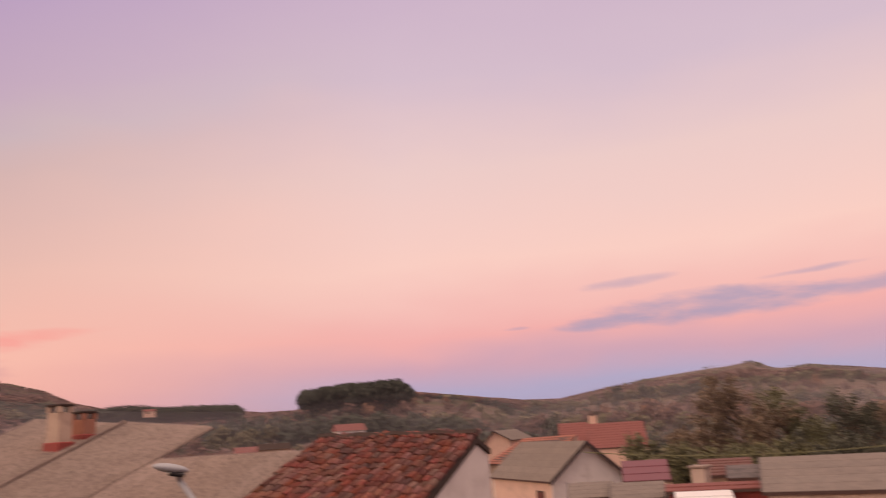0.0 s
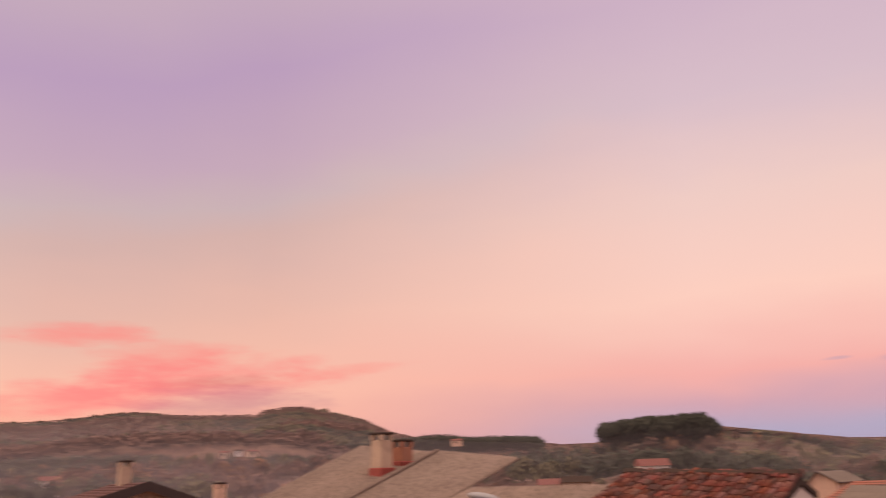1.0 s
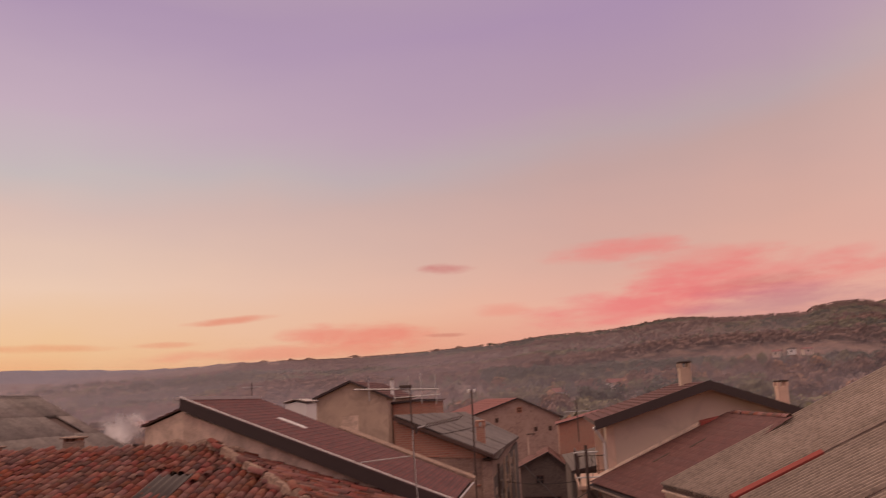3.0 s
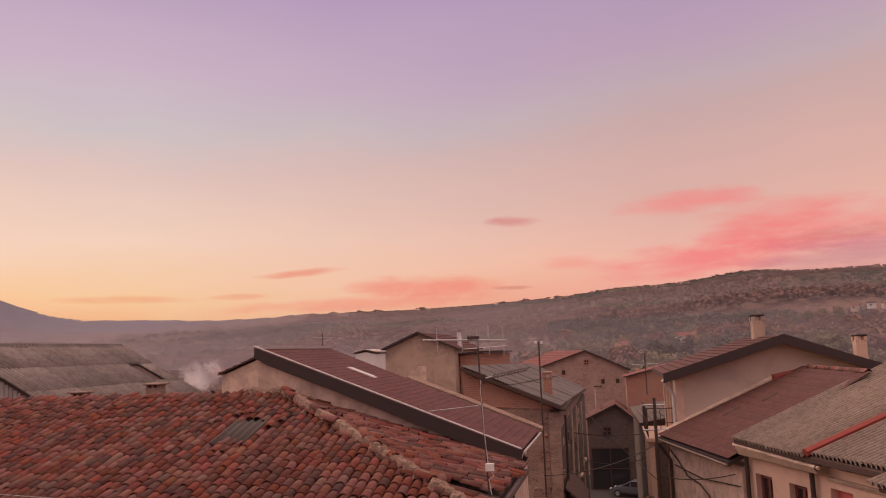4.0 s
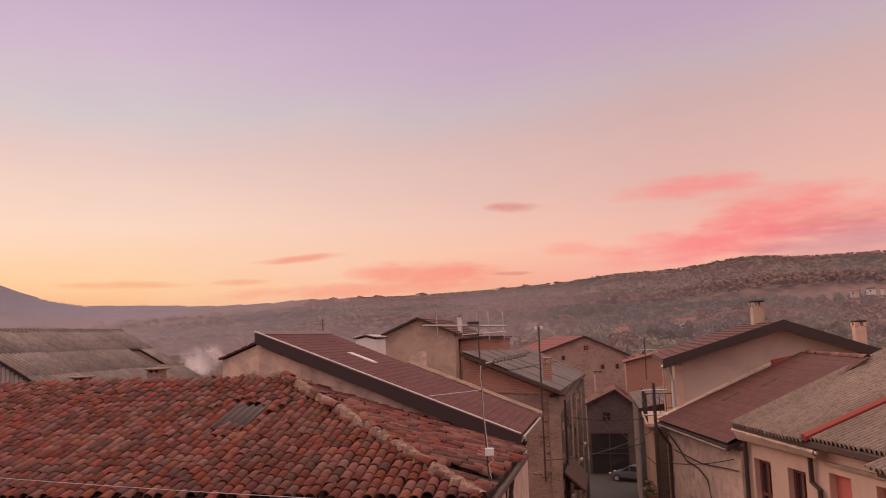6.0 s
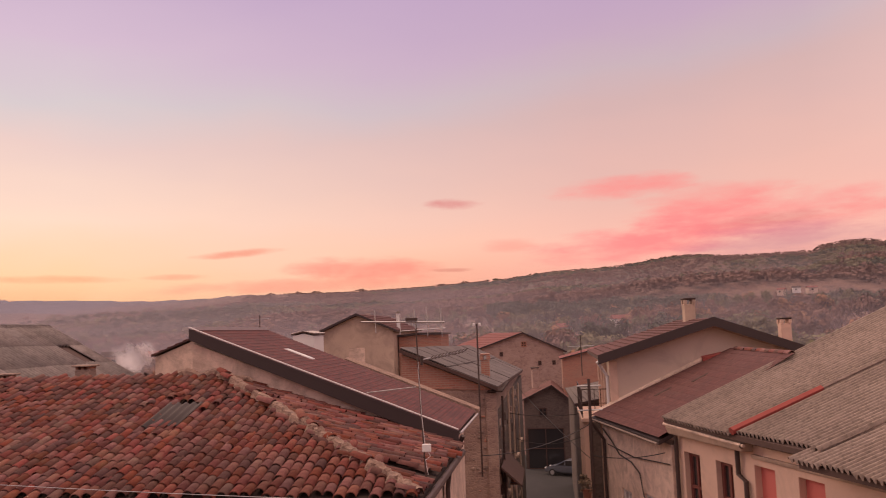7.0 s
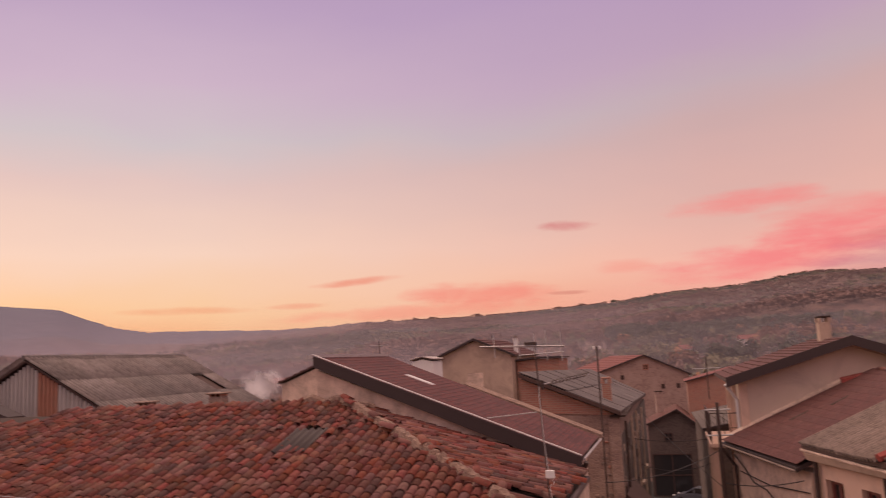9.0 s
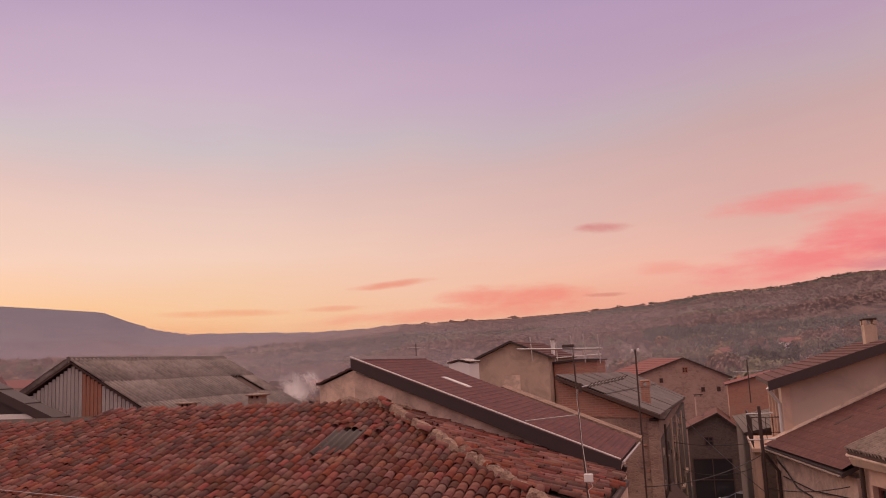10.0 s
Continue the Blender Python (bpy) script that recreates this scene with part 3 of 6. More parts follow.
def corrugated(parent, m, width, length, pitch=0.131, depth=0.046, sheet_w=0.786, sheet_l=2.0, mat="asbestos", name="corrugated_sheet", rng=None, keep=None, slant=0.0, sink=0.0):
    """Corrugated sheets laid on a slope's frame, each one a part; upper rows lie over lower ones."""
    nx, ny = math.ceil(width / sheet_w), math.ceil(length / sheet_l)
    waves = round(sheet_w / pitch)
    for j in range(ny):
        for i in range(nx):
            x0, x1 = i * sheet_w, min((i + 1) * sheet_w, width)
            y0, y1 = j * sheet_l - (0.1 if j else 0), min((j + 1) * sheet_l, length)
            if keep and not keep((x0 + x1) / 2, (y0 + y1) / 2):
                continue
            n = max(4, int((x1 - x0) / pitch * 8))
            drop = lambda x, y: -sink * x * y / length
            bm = bmesh.new()
            rows = []
            tip = rng.uniform(-0.012, 0.012)
            end = rng.uniform(-0.05, 0.03)
            for y, lift in ((y0 + end, 0.014), (y1, 0.0)):
                rows.append([(m @ Vector((x0 + (x1 - x0) * k / n + slant * y, y, lift + drop(x0 + (x1 - x0) * k / n, y) + 0.04 + tip * (k / n - 0.5) + depth * math.sin(2 * math.pi * (x0 + (x1 - x0) * k / n) / pitch))), m @ Vector((x0 + (x1 - x0) * k / n + slant * y, y, lift + drop(x0 + (x1 - x0) * k / n, y) + 0.03 + tip * (k / n - 0.5) + depth * math.sin(2 * math.pi * (x0 + (x1 - x0) * k / n) / pitch)))) for k in range(n + 1)])
            v = [[(bm.verts.new(a), bm.verts.new(b)) for a, b in row] for row in rows]
            for k in range(n):
                f = bm.faces.new((v[0][k][0], v[0][k + 1][0], v[1][k + 1][0], v[1][k][0]))
                f.smooth = True
                bm.faces.new((v[0][k + 1][0], v[0][k][0], v[0][k][1], v[0][k + 1][1]))
            part(name, bm, M[mat], parent)


def coursed(parent, e0, e1, r1, r0, courses, mat, t=0.018, name="roof_course"):
    """A roof slope of overlapping strips: eave corners e0, e1, ridge corners r1, r0."""
    e0, e1, r0, r1 = (Vector(p) for p in (e0, e1, r0, r1))
    if mat in (M["asbestos"], M["asbestos_grey"], M["asbestos_dull"]):
        t = 0.006
    for i in range(courses):
        a, b = i / courses, (i + 1.06) / courses
        b = min(b, 1.0)
        lo0, lo1, hi0, hi1 = e0.lerp(r0, a), e1.lerp(r1, a), e0.lerp(r0, b), e1.lerp(r1, b)
        up = Vector((0, 0, t))
        bm = bmesh.new()
        hexa(bm, [lo0, lo1, hi1 - up * 0.4, hi0 - up * 0.4, lo0 + up, lo1 + up, hi1, hi0])
        bmesh.ops.recalc_face_normals(bm, faces=bm.faces)
        part(name, bm, mat, parent)


RNG = random.Random(5)
SX, SY = 0.309, -0.951  # along the angled side of the street, towards the eye
UX, UY = 0.951, 0.309  # away from that side


def street_side(s, away, z=0.0, origin=(2.51, 19.56)):
    """A place along the angled facade: s towards the eye, away from the street."""
    return Vector((origin[0] + SX * s + UX * away, origin[1] + SY * s + UY * away, z))


# hipped house with the old clay tile roof
def tile_house():
    th = place("tile_roof_house", (-8.0, 13.0, 0.0), "low old house under a hipped roof of weathered clay tiles", "house")
    slope, yr, zr, xe, ye = 0.30, 15.0, 9.25, -1.72, 10.5
    ze = zr - slope * (yr - ye)
    xl = -17.0
    part("wall", made(box, xl, ye + 0.35, 0, xe - 0.35, 15.5, ze - 0.08), M["plaster_old"], th)
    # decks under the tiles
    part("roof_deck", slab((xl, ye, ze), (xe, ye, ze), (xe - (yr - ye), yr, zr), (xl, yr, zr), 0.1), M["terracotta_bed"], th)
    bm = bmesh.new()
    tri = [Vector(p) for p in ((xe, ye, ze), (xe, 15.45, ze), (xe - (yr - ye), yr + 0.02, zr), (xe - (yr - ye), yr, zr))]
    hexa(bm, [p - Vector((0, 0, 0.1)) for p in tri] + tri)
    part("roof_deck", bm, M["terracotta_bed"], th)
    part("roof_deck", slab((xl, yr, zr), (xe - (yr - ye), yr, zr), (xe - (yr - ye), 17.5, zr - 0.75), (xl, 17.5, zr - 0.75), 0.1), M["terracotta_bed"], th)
    a = roof_frame((xl, ye, ze), (xe, ye, ze), (xl, yr, zr))
    ln = math.hypot(yr - ye, zr - ze)
    wid = xe - xl

    def inside(u, v):
        return v < ln - 0.02 and u < wid - v / ln * (yr - ye) - 0.02 and not (v > ln - 0.55 and u < 4.1)

    def hole(u, v):
        return 10.42 < u < 11.0 and 2.3 < v < 3.2

    tiled(th, a, wid, ln + 0.1, inside, lambda u, v: u > wid - 4.0 and v < 2.2, RNG, gaps=hole)
    # the dark deck stands for shaded pan tiles between the rows; a grey sheet patches the gap
    patch = a @ Matrix.Translation((10.40, 2.3, 0.05))
    corrugated(th, patch, 0.62, 1.0, 0.14, 0.022, 0.62, 1.0, "fascia", "patch_sheet", RNG)
    rb = random.Random(31)
    for _ in range(14):
        u, v = rb.uniform(9.75, 11.3), rb.uniform(1.75, 3.6)
        if 10.25 < u < 11.15 and 2.1 < v < 3.3:
            continue
        ob = new("loose_tile", TILE)
        ob.parent, ob.matrix_parent_inverse = th, Matrix.Translation(th.location).inverted()
        ob.matrix_basis = a @ Matrix.Translation((u, v, 0.10 + rb.uniform(0, 0.012))) @ Euler((radians(rb.gauss(-1, 1)), radians(rb.gauss(0, 8)), radians(rb.gauss(-8, 14)))).to_matrix().to_4x4() @ Matrix.Diagonal((0.9, rb.uniform(0.45, 0.8), 0.6, 1))
    # street slope, tiles slipped and broken
    b = roof_frame((xe, ye, ze), (xe, 15.45, ze), (xe - (yr - ye), 15.0, zr))
    lb = math.hypot(yr - ye, zr - ze)

    def inside_b(u, v):
        return u > v / lb * (yr - ye) + 0.05 and u < 4.95

    tiled(th, b, 4.95, lb, inside_b, lambda u, v: u > 3.7 and v > 1.2, RNG, gaps=lambda u, v: noise.noise(Vector((u * 1.3, v * 1.1, 9.0))) > 0.42, jitter=2.6)
    # mortar hip
    bm = bmesh.new()
    h0, h1 = Vector((xe, ye, ze + 0.1)), Vector((xe - (yr - ye), yr, zr + 0.17))
    n = 150
    ring_prev = None
    for i in range(n + 1):
        c = h0.lerp(h1, i / n) + Vector((noise.noise(Vector((i * 0.3, 0, 0))) * 0.06, noise.noise(Vector((i * 0.3, 5, 0))) * 0.06, 0.03 * noise.noise(Vector((i * 0.7, 2, 5)))))
        w = 0.095 + 0.13 * noise.noise(Vector((i * 0.42, 9, 0)))
        side = Vector((0.707, 0.707, 0)) * w
        up = Vector((0, 0, 0.04 + 0.07 * noise.noise(Vector((i * 0.5, 3, 1)))))
        ring = [bm.verts.new(p) for p in (c - side - Vector((0, 0, 0.08)), c - side * 0.55 + up * 0.7, c + up, c + side * 0.55 + up * 0.6, c + side - Vector((0, 0, 0.08)))]
        if ring_prev:
            for k in range(4):
                bm.faces.new((ring_prev[k], ring_prev[k + 1], ring[k + 1], ring[k]))
        ring_prev = ring
    bmesh.ops.recalc_face_normals(bm, faces=bm.faces)
    part("hip_mortar", bm, M["mortar"], th, "crumbling pale mortar along the hip")
    fil = [Vector((-7.1 + i * 0.085, 15.12 + 0.03 * math.sin(i * 1.9), 9.34 + 0.05 * math.sin(i * 0.9) - 0.02 * max(0, i - 9))) for i in range(18)]
    part("mortar_fillet", pipe(fil, 0.11, 7, 0.05), M["mortar"], th, "pale mortar heaped against the neighbour's wall")
    # some hip tiles still sit in the mortar
    for i in range(19):
        if i % 3 == 1 or RNG.random() < 0.3:
            continue
        ob = new("hip_tile", TILE)
        ob.parent, ob.matrix_parent_inverse = th, Matrix.Translation(th.location).inverted()
        ob.matrix_basis = Matrix.Translation(h0.lerp(h1, 0.03 + i / 19.5) + Vector((RNG.uniform(-0.05, 0.05), RNG.uniform(-0.05, 0.05), 0.0))) @ Euler((radians(12 + RNG.gauss(0, 4)), radians(RNG.gauss(0, 10)), radians(45 + RNG.gauss(0, 9)))).to_matrix().to_4x4() @ Matrix.Diagonal((1.15, 1.05, 1.0, 1))
    # ridge tiles across the top, half bedded in mortar
    x = xe - (yr - ye)
    while x > xl:
        low = 0.27 if x < -12.9 else 0.0
        if RNG.random() < 0.88:
            ob = new("ridge_tile", TILE)
            ob.parent, ob.matrix_parent_inverse = th, Matrix.Translation(th.location).inverted()
            ob.matrix_basis = Matrix.Translation((x, yr + RNG.uniform(-0.03, 0.03), zr - 0.06 - low + RNG.uniform(-0.02, 0.02))) @ Euler((radians(RNG.gauss(0, 3)), 0, radians(90 + RNG.gauss(0, 5)))).to_matrix().to_4x4() @ Matrix.Diagonal((1.15, 1, 1.2, 1))
        x -= 0.3
    part("gutter", pipe([(xl, ye - 0.08, ze - 0.06), (xe + 0.05, ye - 0.08, ze - 0.09)], 0.06, 8), M["metal_dark"], th)
    part("gutter", pipe([(xe + 0.08, ye, ze - 0.06), (xe + 0.08, 15.1, ze - 0.09)], 0.055, 8), M["metal_dark"], th)
    return th


tile_house()


# house with the brown coursed roof, gable towards the eye
def brown_house():
    bh = place("brown_roof_house", (-4.5, 17.2, 0.0), "rendered house with a brown roof and a dark verge board", "house")
    y0, y1, xr, zr, xe, ze = 15.2, 19.5, -6.94, 10.24, -1.75, 8.18
    ww = 0.10
    # body under the slope
    bm = bmesh.new()
    k = (zr - ze) / (xe - xr)
    pts = [(xr + 0.02, 0), (xe - 0.32, 0), (xe - 0.32, ze - 0.25 + 0.3 * k), (xr + 0.02, zr - 0.28)]
    hexa(bm, [(pts[0][0], y0 + ww, 0), (pts[1][0], y0 + ww, 0), (pts[1][0], y1 - 0.15, 0), (pts[0][0], y1 - 0.15, 0), (pts[3][0], y0 + ww, pts[3][1]), (pts[2][0], y0 + ww, pts[2][1]), (pts[2][0], y1 - 0.15, pts[2][1]), (pts[3][0], y1 - 0.15, pts[3][1])])
    part("wall", bm, M["plaster_old"], bh)
    part("roof_board", slab((xe, y0 + 0.02, ze - 0.02), (xe, y1 - 0.65, ze - 0.02), (xr, y1, zr - 0.02), (xr, y0 + 0.02, zr - 0.02), 0.10), M["fascia"], bh)
    coursed(bh, (xe + 0.03, y0, ze), (xe + 0.03, y1 - 0.65, ze), (xr, y1, zr), (xr, y0, zr), 36, M["shingle_tabs"], 0.005)
    # verge board, zinc verge strip, ridge flashing
    up = Vector((0, 0, 1))
    a, b = Vector((xe + 0.03, y0 - 0.03, ze)), Vector((xr, y0 - 0.03, zr))
    bm = bmesh.new()
    hexa(bm, [a - up * 0.30, b - up * 0.22, b - up * 0.22 + Vector((0, 0.028, 0)), a - up * 0.30 + Vector((0, 0.028, 0)), a, b, b + Vector((0, 0.028, 0)), a + Vector((0, 0.028, 0))])
    part("verge_board", bm, M["fascia"], bh, "dark brown verge board")
    part("verge_strip", pipe([a + up * 0.03, b + up * 0.03], 0.014, 6), M["white_paint"], bh, "pale zinc strip along the verge")
    part("ridge_flashing", made(box, xr - 0.12, y0 - 0.02, zr - 0.03, xr + 0.10, y1, zr + 0.035), M["zinc"], bh, "pale zinc ridge flashing")
    part("gutter", pipe([(xe + 0.07, y0 + 0.02, ze - 0.04), (xe + 0.07, y1 - 0.65, ze - 0.06)], 0.022, 8), M["zinc"], bh)
    part("eave_flashing", slab((xr + 2.0, y1 + 0.02, zr - 0.79), (xe + 0.1, y1 - 0.6, ze + 0.03), (xe + 0.1, y1 - 0.3, ze + 0.06), (xr + 2.0, y1 + 0.5, zr - 0.76), 0.08), M["mortar"], bh, "mortared far verge")
    part("downpipe", pipe([(xe + 0.10, y0 + 0.06, ze - 0.1), (xe - 0.2, y0 + 0.35, ze - 0.75), (xe - 0.26, y0 + 0.42, ze - 1.1), (xe - 0.26, y0 + 0.42, 0.3)], 0.045, 8), M["metal_dark"], bh)
    # skylight
    c = Vector((-5.42, 17.4, zr - k * (-5.25 - xr)))
    m = Matrix.Translation(c + up * 0.03) @ Euler((0, math.atan(k), 0)).to_matrix().to_4x4()
    sk = part("skylight", bevel(made(box, -0.34, -0.13, 0, 0.34, 0.13, 0.05, m), 0.01), M["zinc"], bh, "small zinc framed skylight")
    part("skylight_glass", made(box, -0.28, -0.08, 0.052, 0.28, 0.08, 0.058, m), M["white_paint"], sk)
    return bh


brown_house()


# house with corrugated fibre-cement roof along the angled street side
def corrugated_house():
    ch = place("corrugated_roof_house", street_side(2.5, 4.0), "plastered two-storey house under a corrugated fibre-cement roof", "house")
    ze = 7.80
    rng = random.Random(8)
    run = 8.31
    # facade with windows: lengths along the wall
    inset = 0.35
    wins = [(0.33, 1.04), (1.72, 2.39), (3.19, 3.87), (4.58, 5.30), (7.3, 8.0)]
    holes = [(a, b, 5.6, 7.13 if i < 2 else 7.25) for i, (a, b) in enumerate(wins)]
    p0, p1 = street_side(0.0, inset), street_side(12.5, inset)
    w = part("wall", wall_panel(p0.xy, p1.xy, 0, ze - 0.18, holes, 0.4, (UX, UY)), M["plaster_pink"], ch)
    for i, (a, b, z0, z1) in enumerate(holes):
        q = lambda s, d, z: street_side(s, inset + d, z)
        if i < 2:
            fr = part("window", bmeshed_frame(q, a, b, z0, z1, 0.12), M["shutter_red"], ch, "red-brown wooden window set deep in the wall")
            part("pane", bmeshed_block(q, a + 0.1, b - 0.1, z0 + 0.1, z1 - 0.1, 0.16, 0.17), M["glass"], fr)
        else:
            part("roller_blind", bmeshed_block(q, a, b, z0, z1, 0.14, 0.18), M["blind_red"], ch, "lowered salmon-red roller blind")
    # side and back walls
    for s in (0.0, 12.0):
        bm = bmesh.new()
        far = 6.4 if s else run
        c = [street_side(s, inset + 0.4), street_side(s + 0.4, inset + 0.4), street_side(s + 0.4, far), street_side(s, far)]
        zt = [ze - 0.1, ze - 0.1, 9.6 if s else 10.7, 9.6 if s else 10.7]
        hexa(bm, c + [v + Vector((0, 0, z)) for v, z in zip(c, zt)])
        part("wall", bm, M["plaster_old"], ch)
    # upper long roof: three strips, the middle one higher, the seam sealed in red
    lean = 0.11  # the crest sinks a little towards the eye
    rise = 3.14
    def deck(s, away):
        k = away / run
        return street_side(s, away, ze + k * (rise - lean * s))
    m1 = roof_frame(deck(0, 0), deck(3.0, 0), deck(0, run))
    L = (deck(0, run) - deck(0, 0)).length
    part("roof_deck", slab(deck(0.03, 0.05), deck(5.4, 0.05), deck(4.95, run), deck(0.03, run), 0.1), M["wood_dark"], ch)
    corrugated(ch, m1, 3.0, L, rng=rng, sheet_l=9.5, sheet_w=0.786, keep=None, slant=-0.03, sink=lean)
    m2 = roof_frame(deck(3.05, 0.1), deck(5.4, 0.1), deck(2.72, run))
    corrugated(ch, m2, 2.62, L - 0.1, rng=rng, sheet_l=9.5, sheet_w=0.786, slant=-0.04, sink=lean)
    bm = bmesh.new()
    tube(bm, [deck(3.04, 0.0) + Vector((0, 0, 0.09)), deck(3.0, 1.0) + Vector((0, 0, 0.095)), deck(2.95, 2.1) + Vector((0, 0, 0.095))], 0.085, 6)
    part("seam_sealant", bm, M["red_paint"], ch, "red sealant along the roof seam")
    part("seam", pipe([deck(2.98, 2.1) + Vector((0, 0, 0.11)), deck(2.74, run) + Vector((0, 0, 0.11))], 0.045, 6), M["stone"], ch)
    # lower roof further on
    def deck2(s, away):
        return street_side(s, away, 7.73 + away / run * 2.56)
    m3 = roof_frame(deck2(5.3, -0.25), deck2(12.6, -0.25), deck2(5.2, 6.5))
    corrugated(ch, m3, 7.2, (deck2(5, 6.5) - deck2(5, -0.25)).length, rng=rng, sheet_l=8.0, sheet_w=0.786)
    part("roof_deck", slab(deck2(5.45, -0.2), deck2(12.5, -0.2), deck2(12.5, 6.5), deck2(5.3, 6.5), 0.1), M["wood_dark"], ch)
    # eave moulding, gutter and pipes
    part("eave_moulding", bevel(made(hexa, [street_side(0.05, 0.12, ze - 0.30), street_side(3.2, 0.12, ze - 0.30), street_side(3.2, 0.36, ze - 0.30), street_side(0.05, 0.36, ze - 0.30), street_side(0.05, 0.04, ze - 0.12), street_side(3.2, 0.04, ze - 0.12), street_side(3.2, 0.36, ze - 0.12), street_side(0.05, 0.36, ze - 0.12)]), 0.02), M["plaster_beige"], ch)
    part("gutter", pipe([street_side(-0.02, 0.06, ze - 0.08), street_side(3.35, 0.06, ze - 0.16)], 0.034, 8), M["plaster_old"], ch)
    part("downpipe", pipe([street_side(3.3, 0.05, ze - 0.16), street_side(2.75, 0.26, ze - 0.3), street_side(2.72, 0.28, ze - 0.8), street_side(2.98, 0.28, ze - 0.9), street_side(2.98, 0.28, 0.2)], 0.05, 8), M["metal_dark"], ch)
    part("downpipe", pipe([street_side(0.12, 0.27, ze - 0.2), street_side(0.12, 0.27, 0.2)], 0.05, 8), M["metal_dark"], ch)
    part("string_course", bevel(made(hexa, [street_side(3.2, 0.30, ze - 0.42), street_side(12, 0.30, ze - 0.42), street_side(12, 0.36, ze - 0.42), street_side(3.2, 0.36, ze - 0.42), street_side(3.2, 0.27, ze - 0.34), street_side(12, 0.27, ze - 0.34), street_side(12, 0.36, ze - 0.34), street_side(3.2, 0.36, ze - 0.34)]), 0.008), M["plaster_beige"], ch)
    # chimney pair near the crest
    base = deck(2.2, 6.75)
    chim(ch, base + Vector((0, 0, -0.1)), 0.40, 0.95, "plaster_beige", collar="red_paint")
    chim(ch, deck(2.2, 7.5) + Vector((0, 0, -0.2)), 0.40, 0.62, "brick", collar="red_paint")
    return ch


def bmeshed_block(q, a, b, z0, z1, d0, d1):
    bm = bmesh.new()
    c = [q(a, d0, z0), q(b, d0, z0), q(b, d1, z0), q(a, d1, z0), q(a, d0, z1), q(b, d0, z1), q(b, d1, z1), q(a, d1, z1)]
    hexa(bm, c)
    bmesh.ops.recalc_face_normals(bm, faces=bm.faces)
    return bm


def bmeshed_frame(q, a, b, z0, z1, d, w=0.09, t=0.07, bars=1):
    """A window frame with a middle post and cross bars."""
    bm = bmesh.new()
    rails = [(a, a + w, z0, z1), (b - w, b, z0, z1), (a + w, b - w, z0, z0 + w), (a + w, b - w, z1 - w, z1), ((a + b) / 2 - w * 0.45, (a + b) / 2 + w * 0.45, z0 + w, z1 - w)]
    for i in range(bars):
        z = z0 + (z1 - z0) * (i + 1) / (bars + 1)
        rails.append((a + w, b - w, z - 0.03, z + 0.03))
    for s0, s1, u0, u1 in rails:
        c = [q(s0, d, u0), q(s1, d, u0), q(s1, d + t, u0), q(s0, d + t, u0), q(s0, d, u1), q(s1, d, u1), q(s1, d + t, u1), q(s0, d + t, u1)]
        hexa(bm, c)
    bmesh.ops.recalc_face_normals(bm, faces=bm.faces)
    return bm


def chim(parent, at, w, h, mat, collar=None, turn=18, cap="terracotta_bed"):
    m = Matrix.Translation(at) @ Euler((0, 0, radians(turn))).to_matrix().to_4x4()
    c = part("chimney", bevel(made(box, -w / 2, -w / 2, -0.4, w / 2, w / 2, h, m), 0.015), M[mat], parent)
    part("chimney_cap", bevel(made(box, -w * 0.57, -w * 0.57, h + 0.14, w * 0.57, w * 0.57, h + 0.2, m), 0.015), M[cap], c)
    for sx in (-1, 1):
        for sy in (-1, 1):
            part("cap_post", made(box, sx * w * 0.4 - 0.05, sy * w * 0.4 - 0.05, h, sx * w * 0.4 + 0.05, sy * w * 0.4 + 0.05, h + 0.14, m), M[mat], c)
    if collar:
        part("collar", bevel(made(box, -w * 0.62, -w * 0.62, -0.12, w * 0.62, w * 0.62, 0.26, m), 0.02), M[collar], c, "red sealed chimney collar")
    return c


corrugated_house()


# ---- the other houses ----
def polar(a, e, d):
    """A place at azimuth a from the street's direction, elevation e, horizontal distance d from the eye's place."""
    return Vector((d * math.sin(radians(a)), d * math.cos(radians(a)), EYE + d * math.tan(radians(e))))


